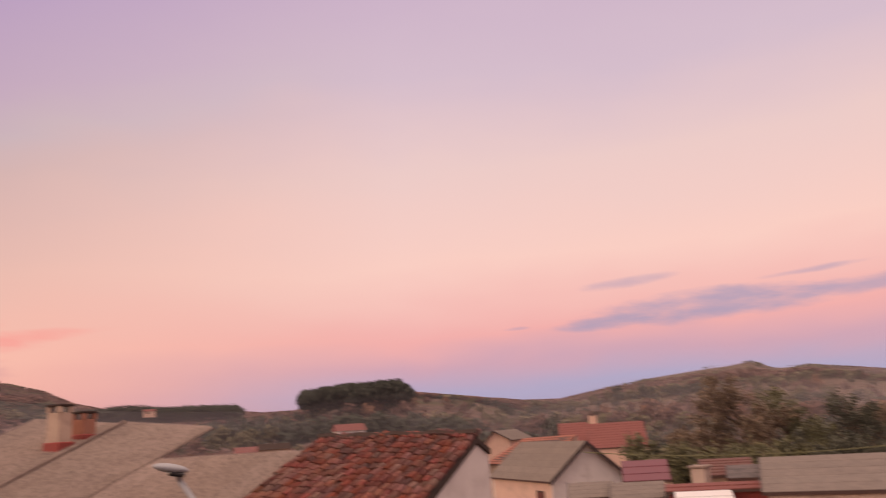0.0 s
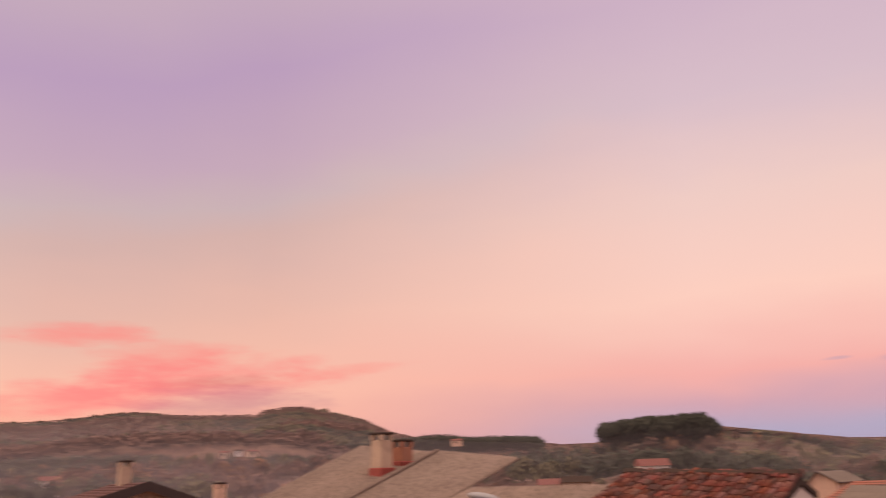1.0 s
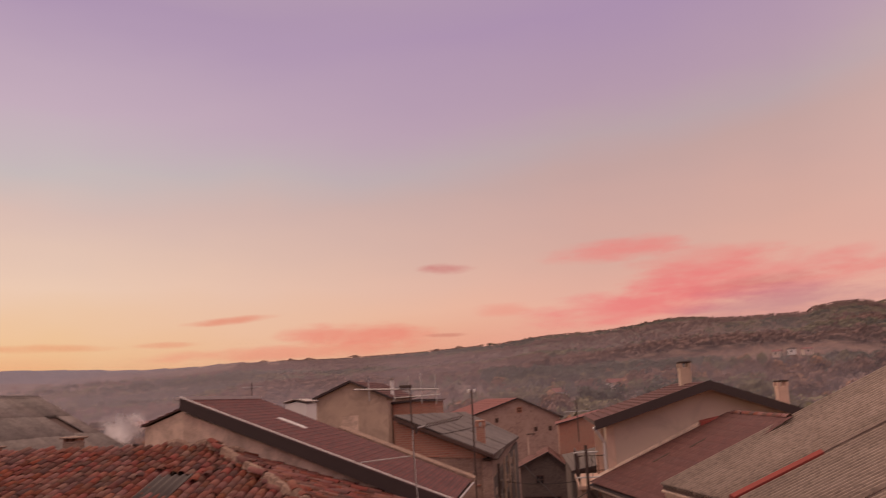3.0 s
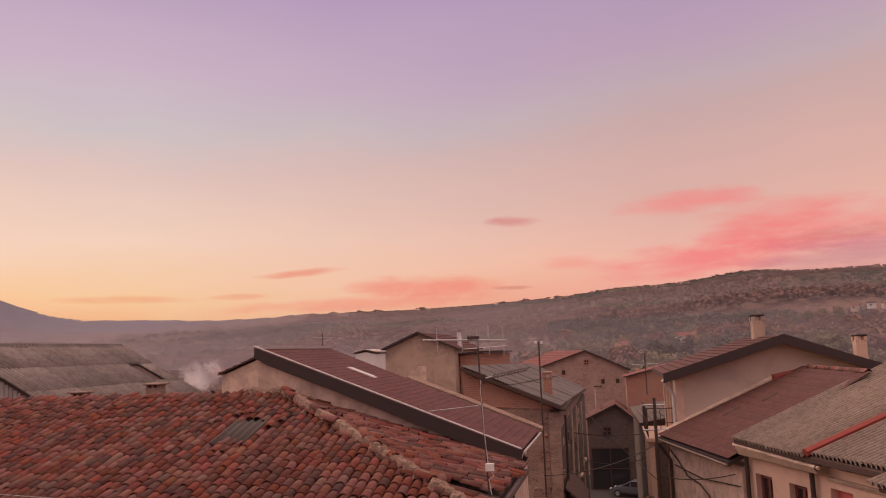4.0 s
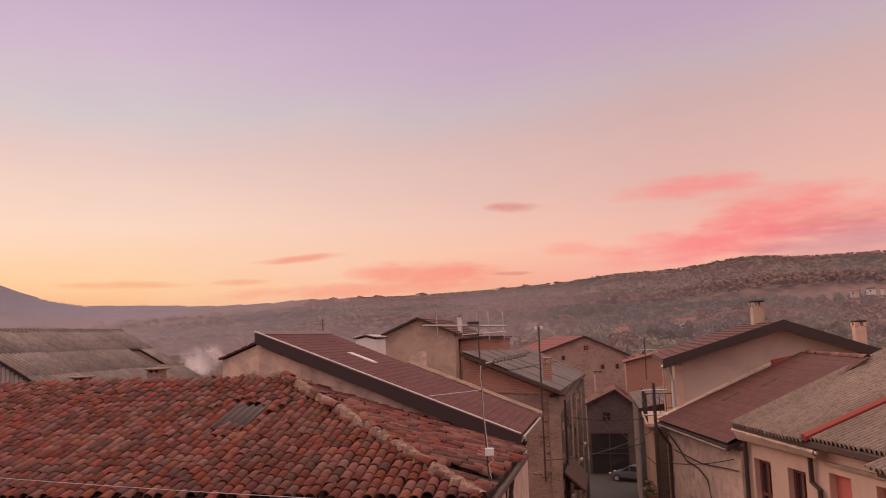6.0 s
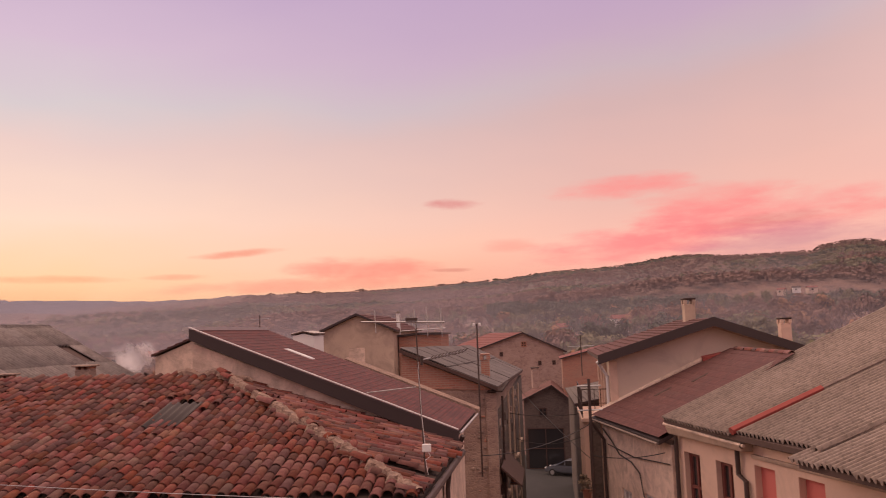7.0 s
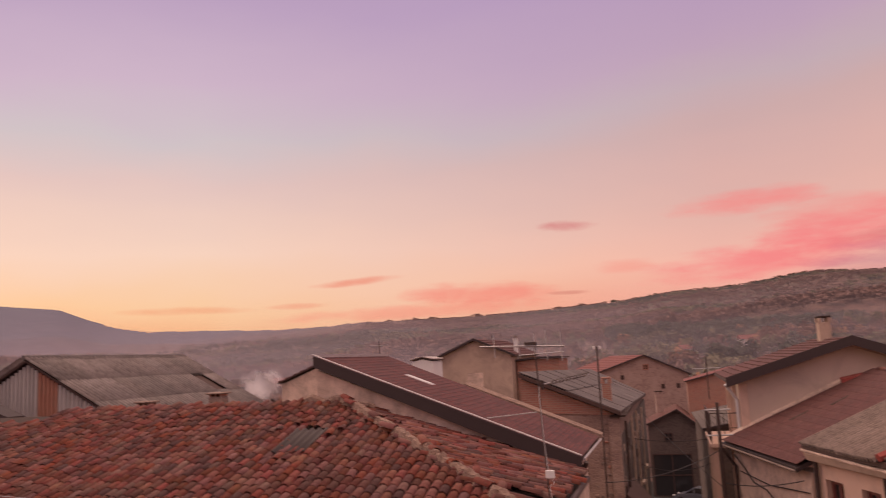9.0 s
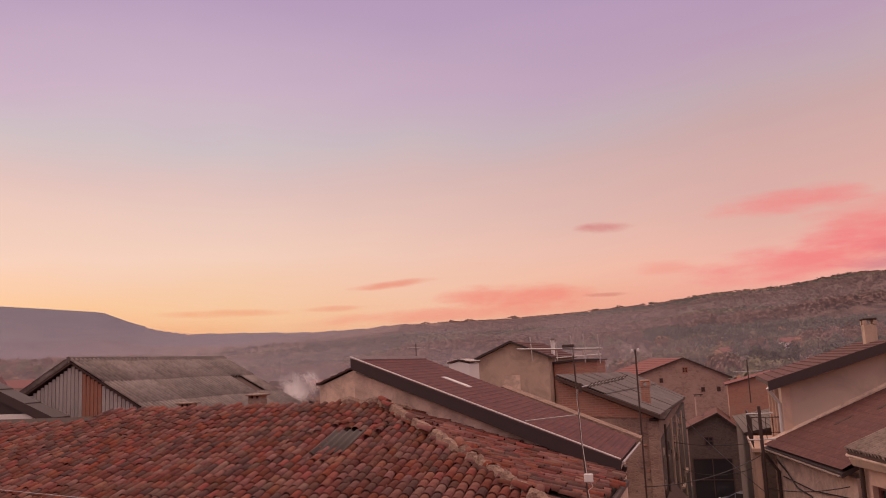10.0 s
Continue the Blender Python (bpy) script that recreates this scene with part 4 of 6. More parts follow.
def gable_house(name, label, A, B, depth, zl, za, zr, f, wall, roof, into=None, over=0.3, courses=9, base=0.0, windows=(), verge="fascia", drop=0.0, thick=0.1, roofname="roof_course", category="house", board=0.26):
    """House with a gabled (or, for f = 0 or 1, single-slope) front between plan points A and B, running back by depth."""
    A, B = Vector((A[0], A[1], 0)), Vector((B[0], B[1], 0))
    ax = (B - A).normalized()
    w = (B - A).length
    if into is None:
        dn = Vector((-ax.y, ax.x, 0))
        if dn.dot((A + B) / 2) < 0:
            dn = -dn
    else:
        dn = Vector((into[0], into[1], 0)).normalized()
    hs = place(name, ((A + B) / 2 + dn * depth / 2) + Vector((0, 0, base)), label, category)
    up = Vector((0, 0, 1))
    mid = A + ax * (w * f)
    bm = bmesh.new()
    prof = [A + up * base, B + up * base]
    if f < 0.999:
        prof.append(B + up * (zr - 0.08))
    prof.append(mid + up * (za - 0.08))
    if f > 0.001:
        prof.append(A + up * (zl - 0.08))
    fr = [bm.verts.new(p) for p in prof]
    bk = [bm.verts.new(p + dn * depth - (up * drop if i > 1 else up * 0)) for i, p in enumerate(prof)]
    bm.faces.new(fr)
    bm.faces.new(bk[::-1])
    for i in range(len(fr)):
        j = (i + 1) % len(fr)
        bm.faces.new((fr[j], fr[i], bk[i], bk[j]))
    bmesh.ops.recalc_face_normals(bm, faces=bm.faces)
    part("wall", bm, M[wall], hs)
    dd = up * drop
    for side in (0, 1):
        if side == 0 and f < 0.001 or side == 1 and f > 0.999:
            continue
        end, ze = (A, zl) if side == 0 else (B, zr)
        out = -ax if side == 0 else ax
        run = (end - mid).length
        k = (za - ze) / run
        e0 = end + out * over + up * (ze - k * over) - dn * over
        e1 = end + out * over + up * (ze - k * over) + dn * depth - dd
        r0, r1 = mid + up * za - dn * over, mid + up * za + dn * depth - dd
        if side == 0:
            e0, e1, r0, r1 = e1, e0, r1, r0
        part("roof_slope", slab(e0, e1, r1, r0, thick), M["wood_dark"], hs)
        lift = up * 0.004
        coursed(hs, e0 + lift, e1 + lift, r1 + lift, r0 + lift, courses, M[roof], 0.03, roofname)
        # verge board along the front
        fe, fr_ = (e1, r1) if side == 0 else (e0, r0)
        if verge:
            bm = bmesh.new()
            t = dn * 0.03
            hexa(bm, [fe - up * board - t, fr_ - up * board - t, fr_ - up * board - t * 0.1, fe - up * board - t * 0.1, fe + up * 0.03 - t, fr_ + up * 0.03 - t, fr_ + up * 0.03 - t * 0.1, fe + up * 0.03 - t * 0.1])
            bmesh.ops.recalc_face_normals(bm, faces=bm.faces)
            part("verge_board", bm, M[verge], hs)
    for u0, u1, z0, z1, kind in windows:
        q = lambda s, d, z: A + ax * s - dn * d + up * z
        if kind == "blank":
            part("blocked_opening", bmeshed_block(q, u0, u1, z0, z1, -0.05, 0.02), M["plaster_old"], hs, "blocked-up opening in paler plaster")
            continue
        fw = part("window", bmeshed_frame(q, u0, u1, z0, z1, -0.02, 0.07, 0.06), M[kind], hs)
        part("pane", bmeshed_block(q, u0 + 0.06, u1 - 0.06, z0 + 0.06, z1 - 0.06, -0.03, 0.004), M["glass"], fw)
    return hs


# brown-red roof house between the corrugated one and the cream one
def redbrown_house():
    rh = place("red_brown_roof_house", (3.6, 22.6, 0), "old house with peeling plaster under a red-brown roof", "house")
    e0, e1, r1, r0 = Vector((1.18, 25.1, 7.34)), Vector((2.44, 19.7, 7.34)), Vector((5.75, 20.2, 9.17)), Vector((5.5, 25.85, 9.17))
    part("roof_board", slab(e0 - Vector((0, 0, 0.02)), e1 - Vector((0, 0, 0.02)), r1 - Vector((0, 0, 0.22)), r0 - Vector((0, 0, 0.22)), 0.1), M["fascia"], rh)
    lf = Vector((0, 0, 0.06))
    coursed(rh, e0 + lf, e1 + lf, r1 + lf, r0 + lf, 14, M["shingle"], 0.006)
    d = (e1 - e0).xy.normalized()
    inn = Vector((-d.y, d.x))
    if inn.x < 0:
        inn = -inn
    w0, w1 = e0.xy + inn * 0.3 + d * 0.12, e1.xy + inn * 0.3 - d * 0.02
    L = (w1 - w0).length
    holes = [(1.5, 2.35, 3.2, 5.55), (3.35, 4.0, 4.5, 5.75)]
    part("wall", wall_panel(w0, w1, 0, 7.2, holes, 0.35, inn), M["plaster_old"], rh)
    q = lambda s, dd, z: Vector((*(w0 + d * s + inn * dd), z))
    for i, (a, b, z0, z1) in enumerate(holes):
        part("door" if i == 0 else "window", bmeshed_frame(q, a, b, z0, z1, 0.06), M["white_paint"], rh, "weathered pale painted shutter")
        part("shutter", bmeshed_block(q, a + 0.08, b - 0.08, z0 + 0.08, z1 - 0.08, 0.09, 0.12), M["zinc"], rh)
    part("wall", made(hexa, [(*(w0 + inn * 0.35), 0), (*(w0 + inn * 0.35 + d * 0.3), 0), (5.6, 25.4, 0), (5.5, 25.7, 0), (*(w0 + inn * 0.35), 7.2), (*(w0 + inn * 0.35 + d * 0.3), 7.2), (5.6, 25.4, 9.0), (5.5, 25.7, 9.0)]), M["plaster_old"], rh)
    # white flashing where the roof meets the cream gable
    f0, f1 = e0 + Vector((0.1, 0.03, 0.0)), Vector((4.72, 25.78, 8.86))
    part("flashing", made(hexa, [f0, f1, f1 + Vector((0, 0.12, 0)), f0 + Vector((0, 0.12, 0)), f0 + Vector((0, 0, 0.10)), f1 + Vector((0, 0, 0.1)), f1 + Vector((0, 0.12, 0.16)), f0 + Vector((0, 0.12, 0.16))]), M["plaster_old"], rh, "whitewashed flashing against the neighbour wall")
    part("flashing_patch", made(hexa, [f1 + Vector((-0.1, -0.25, -0.02)), f1 + Vector((0.5, -0.25, 0.1)), f1 + Vector((0.5, 0.1, 0.1)), f1 + Vector((-0.1, 0.1, -0.02)), f1 + Vector((-0.1, -0.25, 0.1)), f1 + Vector((0.5, -0.25, 0.22)), f1 + Vector((0.5, 0.1, 0.26)), f1 + Vector((-0.1, 0.1, 0.14))]), M["red_paint"], rh, "red sealed roof patch")
    # bits on the roof
    for k, s in ((0.62, 0.42), (0.4, 0.3)):
        c = e0.lerp(e1, s).lerp(r0.lerp(r1, s), k)
        part("roof_patch", bevel(made(box, -0.28, -0.07, 0, 0.28, 0.07, 0.06, Matrix.Translation(c + Vector((0, 0, 0.01))) @ Euler((0, radians(-24), radians(12))).to_matrix().to_4x4()), 0.01), M["terracotta_bed"], rh)
    # ridge tiles at the top
    rr = random.Random(3)
    for i in range(13):
        p = r0.lerp(r1, 0.12 + i / 13 * 0.85)
        ob = new("ridge_tile", TILE)
        ob.parent, ob.matrix_parent_inverse = rh, Matrix.Translation(rh.location).inverted()
        ob.matrix_basis = Matrix.Translation(p + Vector((0, 0, 0.04))) @ Euler((0, 0, radians(180 + rr.gauss(0, 6)))).to_matrix().to_4x4() @ Matrix.Diagonal((1.3, 1, 1.2, 1))
    part("gutter", pipe([e0 + Vector((-0.04, 0, -0.06)), e1 + Vector((-0.04, 0, -0.09))], 0.03, 8), M["stone"], rh)
    part("downpipe", pipe([e0 + Vector((-0.05, -0.25, -0.1)), q(0.25, -0.06, 6.7), q(0.25, -0.06, 0.2)], 0.045, 8), M["metal_dark"], rh)
    # cables and the meter box on the wall
    part("wall_cable", pipe([q(0.1, -0.04, 7.0), q(0.9, -0.04, 6.75), q(1.6, -0.04, 6.45), q(2.6, -0.05, 6.4), q(3.2, -0.04, 6.2), q(3.45, -0.05, 5.7), q(3.7, -0.04, 5.5), q(4.8, -0.04, 5.5), q(5.2, -0.04, 5.6)], 0.018, 6), M["cable"], rh, "thick black cable looping over the wall")
    part("wall_cable", pipe([q(0.5, -0.03, 6.6), q(2.8, -0.03, 6.55), q(5.3, -0.03, 6.75)], 0.014, 5), M["cable"], rh)
    mb = part("meter_box", bevel(made(hexa, [q(4.75, -0.14, 5.35), q(5.05, -0.14, 5.35), q(5.05, 0.0, 5.35), q(4.75, 0.0, 5.35), q(4.75, -0.14, 5.8), q(5.05, -0.14, 5.8), q(5.05, 0, 5.8), q(4.75, 0, 5.8)]), 0.015), M["metal_light"], rh, "grey metal junction box")
    part("cable_coil", pipe([q(5.0 + 0.12 * math.cos(i * 0.8), -0.1, 5.2 + 0.16 * math.sin(i * 0.8)) for i in range(17)], 0.022, 5), M["cable"], mb)


redbrown_house()


def cream_house():
    h = gable_house("cream_house", "cream plastered house with a low gable and dark verge boards", (1.86, 25.36), (7.75, 26.5), 6.0, 9.25, 10.16, 9.2, 0.533, "plaster_white", "shingle", into=(0, 1), over=0.42, courses=14, board=0.25)
    for p, q in (((1.86, 25.32, 9.0), (5.0, 25.93, 9.92)), ((5.0, 25.93, 9.92), (7.75, 26.46, 8.98))):
        part("gable_moulding", pipe([p, q], 0.045, 6), M["plaster_beige"], h)
    # paler strips that paint the low sun on the street-side wall, chimneys, balcony
    for x, y, w in ((1.80, 25.34, 0.24), (1.74, 27.2, 0.2), (1.74, 28.6, 0.16), (1.74, 30.2, 0.16)):
        part("corner_pilaster", bevel(made(box, x, y, 0, x + w, y + w, 8.95), 0.015), M["plaster_pink"], h)
    chim(h, Vector((4.8, 28.6, 9.95)), 0.36, 0.72, "plaster_beige", turn=5, cap="terracotta_bed")
    chim(h, Vector((8.05, 29.2, 8.9)), 0.34, 1.0, "plaster_pink", turn=5)
    bal = part("balcony_slab", bevel(made(box, 0.95, 27.0, 6.95, 1.9, 31.0, 7.09), 0.02), M["plaster_pink"], h, "rosy plastered balcony slab")
    for i in range(19):
        y = 27.05 + i * 0.215
        part("baluster", pipe([(1.0, y, 7.09), (1.0, y, 8.0)], 0.012, 5), M["metal_dark"], bal)
    for i in range(4):
        part("baluster", pipe([(1.0 + i * 0.2, 27.03, 7.09), (1.0 + i * 0.2, 27.03, 8.0)], 0.012, 5), M["metal_dark"], bal)
    part("handrail", pipe([(1.8, 27.03, 8.0), (1.0, 27.03, 8.0), (1.0, 31, 8.0)], 0.02, 6), M["metal_dark"], bal)
    part("handrail", pipe([(1.8, 27.03, 7.55), (1.0, 27.03, 7.55), (1.0, 31, 7.55)], 0.015, 6), M["metal_dark"], bal)
    part("downpipe", pipe([(1.45, 25.3, 8.95), (1.74, 25.5, 8.5), (1.74, 25.5, 0.2)], 0.05, 8), M["white_paint"], h)
    for y in (27.2, 28.8, 30.4):
        part("balcony_post", bevel(made(box, 1.0, y, 0, 1.18, y + 0.18, 6.95), 0.015), M["plaster_pink"], h, "pale plastered post under the balcony")
    return h


cream_house()


# long brick house with grey slab roof behind the brown one
def brick_house():
    h = place("brick_house", (-2.8, 33, 0), "brick and rubble house with a lead-grey sheet roof", "house")
    nl, nr, fr, fl = Vector((-4.12, 22.4, 9.58)), Vector((-1.42, 22.4, 8.46)), Vector((-1.42, 44, 7.85)), Vector((-4.12, 43.5, 9.2))
    up = Vector((0, 0, 1))
    bm = bmesh.new()
    hexa(bm, [(-4.1, 22.7, 0), (-1.62, 22.7, 0), (-1.62, 44, 0), (-4.1, 44, 0), (-4.1, 22.7, 9.42), (-1.62, 22.7, 8.4), (-1.62, 44, 7.8), (-4.1, 43.5, 9.05)])
    part("wall", bm, M["rubble"], h)
    part("brick_band", made(hexa, [(-4.1, 22.66, 8.5), (-1.62, 22.66, 8.36), (-1.62, 22.7, 8.36), (-4.1, 22.7, 8.5), (-4.1, 22.66, 9.42), (-1.62, 22.66, 8.4), (-1.62, 22.7, 8.4), (-4.1, 22.7, 9.42)]), M["brickwork"], h, "bare orange brickwork under the roof")
    part("corner_pier", bevel(made(box, -1.78, 22.6, 0, -1.48, 22.9, 8.3), 0.02), M["rubble"], h, "rubble corner pier")
    part("roof_slope", slab(nl, nr, fr, fl, 0.1), M["wood_dark"], h)
    rr = random.Random(4)
    n = 9
    for i in range(n):
        for j in range(2):
            a, b = i / n + 0.004, (i + 1) / n - 0.004
            c, d = (0, 0.52) if j == 0 else (0.5, 1)
            lift = up * (0.02 + 0.03 * j + rr.uniform(0, 0.02))
            p = lambda s, k: nl.lerp(fl, s).lerp(nr.lerp(fr, s), 1 - k) + lift
            part("roof_sheet", slab(p(a, c), p(b, c), p(b, d), p(a, d), 0.025), M["asbestos_grey"], h)
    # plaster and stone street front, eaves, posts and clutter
    # the front's stone colour is darkened for the street's shade
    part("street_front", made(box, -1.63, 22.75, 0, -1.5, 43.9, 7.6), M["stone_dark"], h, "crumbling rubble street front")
    for y, z1 in ((24.0, 8.1), (27.5, 8.0), (31.0, 7.9), (36.0, 7.7)):
        part("downpipe", pipe([(-1.40, y, z1), (-1.44, y, 0.1)], 0.035, 6), M["plaster_beige" if y > 26 else "metal_dark"], h)
    for y in (23.4, 25.6, 29.2, 33.5, 38.0):
        w = part("window", bevel(made(box, -1.52, y, 5.0, -1.47, y + 0.9, 6.4), 0.01), M["wood_dark"], h)
        part("sill", made(box, -1.52, y - 0.08, 4.9, -1.38, y + 0.98, 4.98), M["plaster_beige"], w)
    for y in (24.6, 30.0):
        part("door", bevel(made(box, -1.52, y, 0, -1.46, y + 1.0, 2.2), 0.01), M["wood_dark"], h)
    # rubble quoins and patches where the plaster has fallen
    rq = random.Random(21)
    for i in range(60):
        z = rq.uniform(3.0, 8.25)
        x = -1.63 - abs(rq.gauss(0, 0.3 if i < 110 else 0.8))
        w, hh = rq.uniform(0.025, 0.085), rq.uniform(0.015, 0.04)
        if x - w < -4.0:
            continue
        part("stone", bevel(made(box, x - w, 22.68 - rq.uniform(0, 0.03), z - hh, x + w, 22.72, z + hh), 0.015), M[rq.choice(("stone", "rubble", "stone", "brickwork"))], h)
    for i in range(110):
        y, z = 22.8 + rq.random() ** 1.6 * 16, rq.uniform(1.5, 7.5)
        w, hh = rq.uniform(0.08, 0.3), rq.uniform(0.05, 0.16)
        part("stone", bevel(made(box, -1.52, y, z - hh, -1.5 + rq.uniform(0.01, 0.05), y + 2 * w, z + hh), 0.015), M[rq.choice(("stone", "rubble", "plaster_beige", "rubble_dark"))], h)
    chim(h, Vector((-1.98, 25.6, 8.6)), 0.26, 0.5, "brickwork", turn=0, cap="brickwork")
    part("lean_roof", slab((-1.42, 22.6, 6.3), (-0.9, 23.2, 5.7), (-0.9, 25.8, 5.7), (-1.42, 25.8, 6.3), 0.06), M["wood_dark"], h)
    for i in range(8):
        ob = part("eave_tile", bevel(made(box, -1.75 + rr.uniform(-0.05, 0.05), 22.5 + i * 0.5, 8.32, -1.3, 22.85 + i * 0.5, 8.37), 0.01), M["terracotta_bed"], h)


brick_house()

gable_house("ochre_gable_house", "ochre plastered gable with a blocked-up opening", (-10.95, 36.0), (-6.85, 36.0), 7.0, 9.92, 10.96, 10.25, 0.60, "plaster_beige", "shingle", over=0.2, courses=8, windows=((2.05, 2.78, 8.66, 9.44, "blank"),), board=0.07, thick=0.06)
annex = gable_house("dark_annex", "low dark annex with a flat overhanging roof", (-6.8, 37.0), (-4.85, 37.0), 3.0, 9.92, 10.0, 9.98, 0.5, "brickwork", "asbestos_dull", over=0.12, courses=4, board=0.06, thick=0.05)
part("rail", pipe([(-6.8, 36.8, 10.12), (-4.6, 36.8, 10.2)], 0.02, 5), M["white_paint"], annex)
gable_house("stone_gable_house", "rubble stone house with a red tiled roof", (-6.6, 76.0), (1.35, 76.0), 11.0, 8.35, 9.75, 8.0, 0.53, "rubble_pale", "red_roof", into=(-0.35, 1), over=0.25, courses=10, board=0.1, thick=0.08, windows=((4.1, 4.6, 8.4, 8.9, "brick"), (2.1, 2.4, 7.6, 8.0, "wood_dark"), (5.6, 5.9, 6.7, 7.1, "wood_dark"), (6.9, 7.2, 6.7, 7.1, "wood_dark")))
# end house walls take the rubble toned down for street shade
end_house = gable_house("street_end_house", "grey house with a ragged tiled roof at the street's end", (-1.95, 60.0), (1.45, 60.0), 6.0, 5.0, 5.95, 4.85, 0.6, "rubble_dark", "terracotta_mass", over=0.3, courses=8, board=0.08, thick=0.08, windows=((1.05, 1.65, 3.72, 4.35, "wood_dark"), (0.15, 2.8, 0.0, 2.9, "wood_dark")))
chim(end_house, Vector((-1.08, 62.0, 6.0)), 0.5, 0.95, "rubble_pale", turn=10)
gable_house("red_brick_house", "low brick house with a faded red roof beyond the street", (1.0, 63.0), (4.2, 63.0), 5.0, 7.75, 8.4, 8.5, 0.85, "brickwork", "red_roof", over=0.2, courses=6, board=0.06, thick=0.06)
# walls and roof coloured dark, as the shaded side of the street
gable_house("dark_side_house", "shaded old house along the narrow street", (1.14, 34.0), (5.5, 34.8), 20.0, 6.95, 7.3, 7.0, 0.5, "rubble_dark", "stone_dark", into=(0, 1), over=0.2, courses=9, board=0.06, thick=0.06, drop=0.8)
gable_house("pale_rear_house", "pale rendered rear wall under a falling verge", (-10.2, 20.3), (-8.95, 20.3), 2.0, 9.69, 10.16, 10.1, 0.985, "plaster_old", "shingle", over=0.08, courses=6, verge=None, thick=0.03)
gable_house("small_white_house", "small white chimney house behind the roofs", (-8.3, 26.0), (-7.6, 26.0), 1.2, 10.12, 10.2, 10.12, 0.5, "white_paint", "whitewash", over=0.05, courses=2, verge=None, thick=0.04)


# barn with corrugated roof on the left
def barn():
    b = place("corrugated_barn", (-20, 26.5, 0), "grey corrugated barn with rust-streaked cladding", "barn")
    xr, zr, y0, y1, k = -20.7, 10.76, 22.5, 31.8, 0.55
    xe, xw = -15.4, -23.4
    rng = random.Random(12)
    bm = bmesh.new()
    hexa(bm, [(xw + 0.3, y0 + 0.3, 0), (xe - 0.3, y0 + 0.3, 0), (xe - 0.3, y1 - 0.2, 0), (xw + 0.3, y1 - 0.2, 0), (xw + 0.3, y0 + 0.3, zr - k * 2.6 + 0.05), (xe - 0.3, y0 + 0.3, zr - k * 5.4 + 0.0), (xe - 0.3, y1 - 0.2, zr - k * 5.4), (xw + 0.3, y1 - 0.2, zr - k * 2.6)])
    part("wall", bm, M["asbestos_grey"], b)
    # vertical cladding of the gable, strip by strip
    x = xw + 0.25
    i = 0
    while x < xe - 0.25:
        w = 0.16
        top = zr - 0.12 - (k * abs(x + w / 2 - xr) + 0.06)
        rusty = -20.35 < x < -19.5
        part("cladding_strip", bevel(made(box, x, y0 + 0.2, 5.0, x + w - 0.02, y0 + 0.26 + 0.03 * (i % 2), top), 0.006), M["brick" if rusty else "cladding"], b)
        x += w
        i += 1
    ma = roof_frame((xe, y0, zr - k * 5.4), (xe, y1, zr - k * 5.4), (xr, y0, zr))
    L = math.hypot(5.4, 5.4 * k)
    corrugated(b, ma, y1 - y0, L, 0.21, 0.075, 0.84, 1.5, "barn_sheet", rng=rng, keep=lambda u, v: not (7.2 < u < 8.4 and 3.0 < v < 3.8))
    mb = roof_frame((xw, y1, zr - k * 2.6), (xw, y0, zr - k * 2.6), (xr, y1, zr))
    corrugated(b, mb, y1 - y0, math.hypot(2.6, 2.6 * k), 0.21, 0.075, 0.84, 1.5, "barn_sheet", rng=rng)
    part("roof_deck", slab((xe, y0 + 0.1, zr - k * 5.4 - 0.03), (xe, y1, zr - k * 5.4 - 0.03), (xr, y1, zr - 0.03), (xr, y0 + 0.1, zr - 0.03), 0.08), M["wood_dark"], b)
    part("roof_deck", slab((xr, y0 + 0.1, zr - 0.03), (xr, y1, zr - 0.03), (xw, y1, zr - k * 2.6 - 0.03), (xw, y0 + 0.1, zr - k * 2.6 - 0.03), 0.08), M["wood_dark"], b)
    part("ridge_cap", pipe([(xr, y0, zr + 0.05), (xr, y1, zr + 0.05)], 0.09, 8), M["asbestos_grey"], b)
    for x, y, zt in ((-11.72, 16.5, 9.34), (-9.93, 16.6, 9.47)):
        bx = place("low_chimney", (x, y, 8.2), "stubby brick flue with a slab on top", "chimney", group="low flues")
        part("flue", bevel(made(box, x - 0.17, y - 0.15, 8.2, x + 0.17, y + 0.15, zt), 0.02), M["rubble"], bx)
        for sx in (-1, 0, 1):
            part("cap_post", made(box, x + sx * 0.13 - 0.03, y - 0.13, zt, x + sx * 0.13 + 0.03, y + 0.13, zt + 0.06), M["brickwork"], bx)
        part("slab", bevel(made(box, x - 0.22, y - 0.2, zt + 0.06, x + 0.22, y + 0.2, zt + 0.1), 0.012), M["rubble"], bx)


M["barn_sheet"] = material("lichened_barn_sheet", (0.31, 0.26, 0.237), (0.205, 0.17, 0.155), 2.2, 30, 0.9, 0.3, 1.0, (0.11, 0.085, 0.078), 3.0, 0.7, random_tint=0.16)
M["cladding"] = material("weathered_metal_cladding", (0.44, 0.39, 0.37), (0.34, 0.295, 0.28), 2.0, 30, 0.75, 0.15, 0.7, (0.24, 0.12, 0.085), 1.2, 0.35, random_tint=0.12)
barn()
# gable wall coloured dark in place of the eaves' shaded underside
gable_house("dark_eaved_house", "house with deep dark eaves and a white wall band", (-26.0, 20.0), (-18.9, 20.0), 0.5, 8.6, 10.35, 9.05, 0.55, "fascia", "fascia", over=0.15, courses=3)
band = bpy.data.objects["dark_eaved_house"]
part("white_band", bevel(made(box, -26.0, 19.9, 8.3, -19.6, 20.0, 9.15), 0.02), M["white_paint"], band, "white wall band under the eaves")


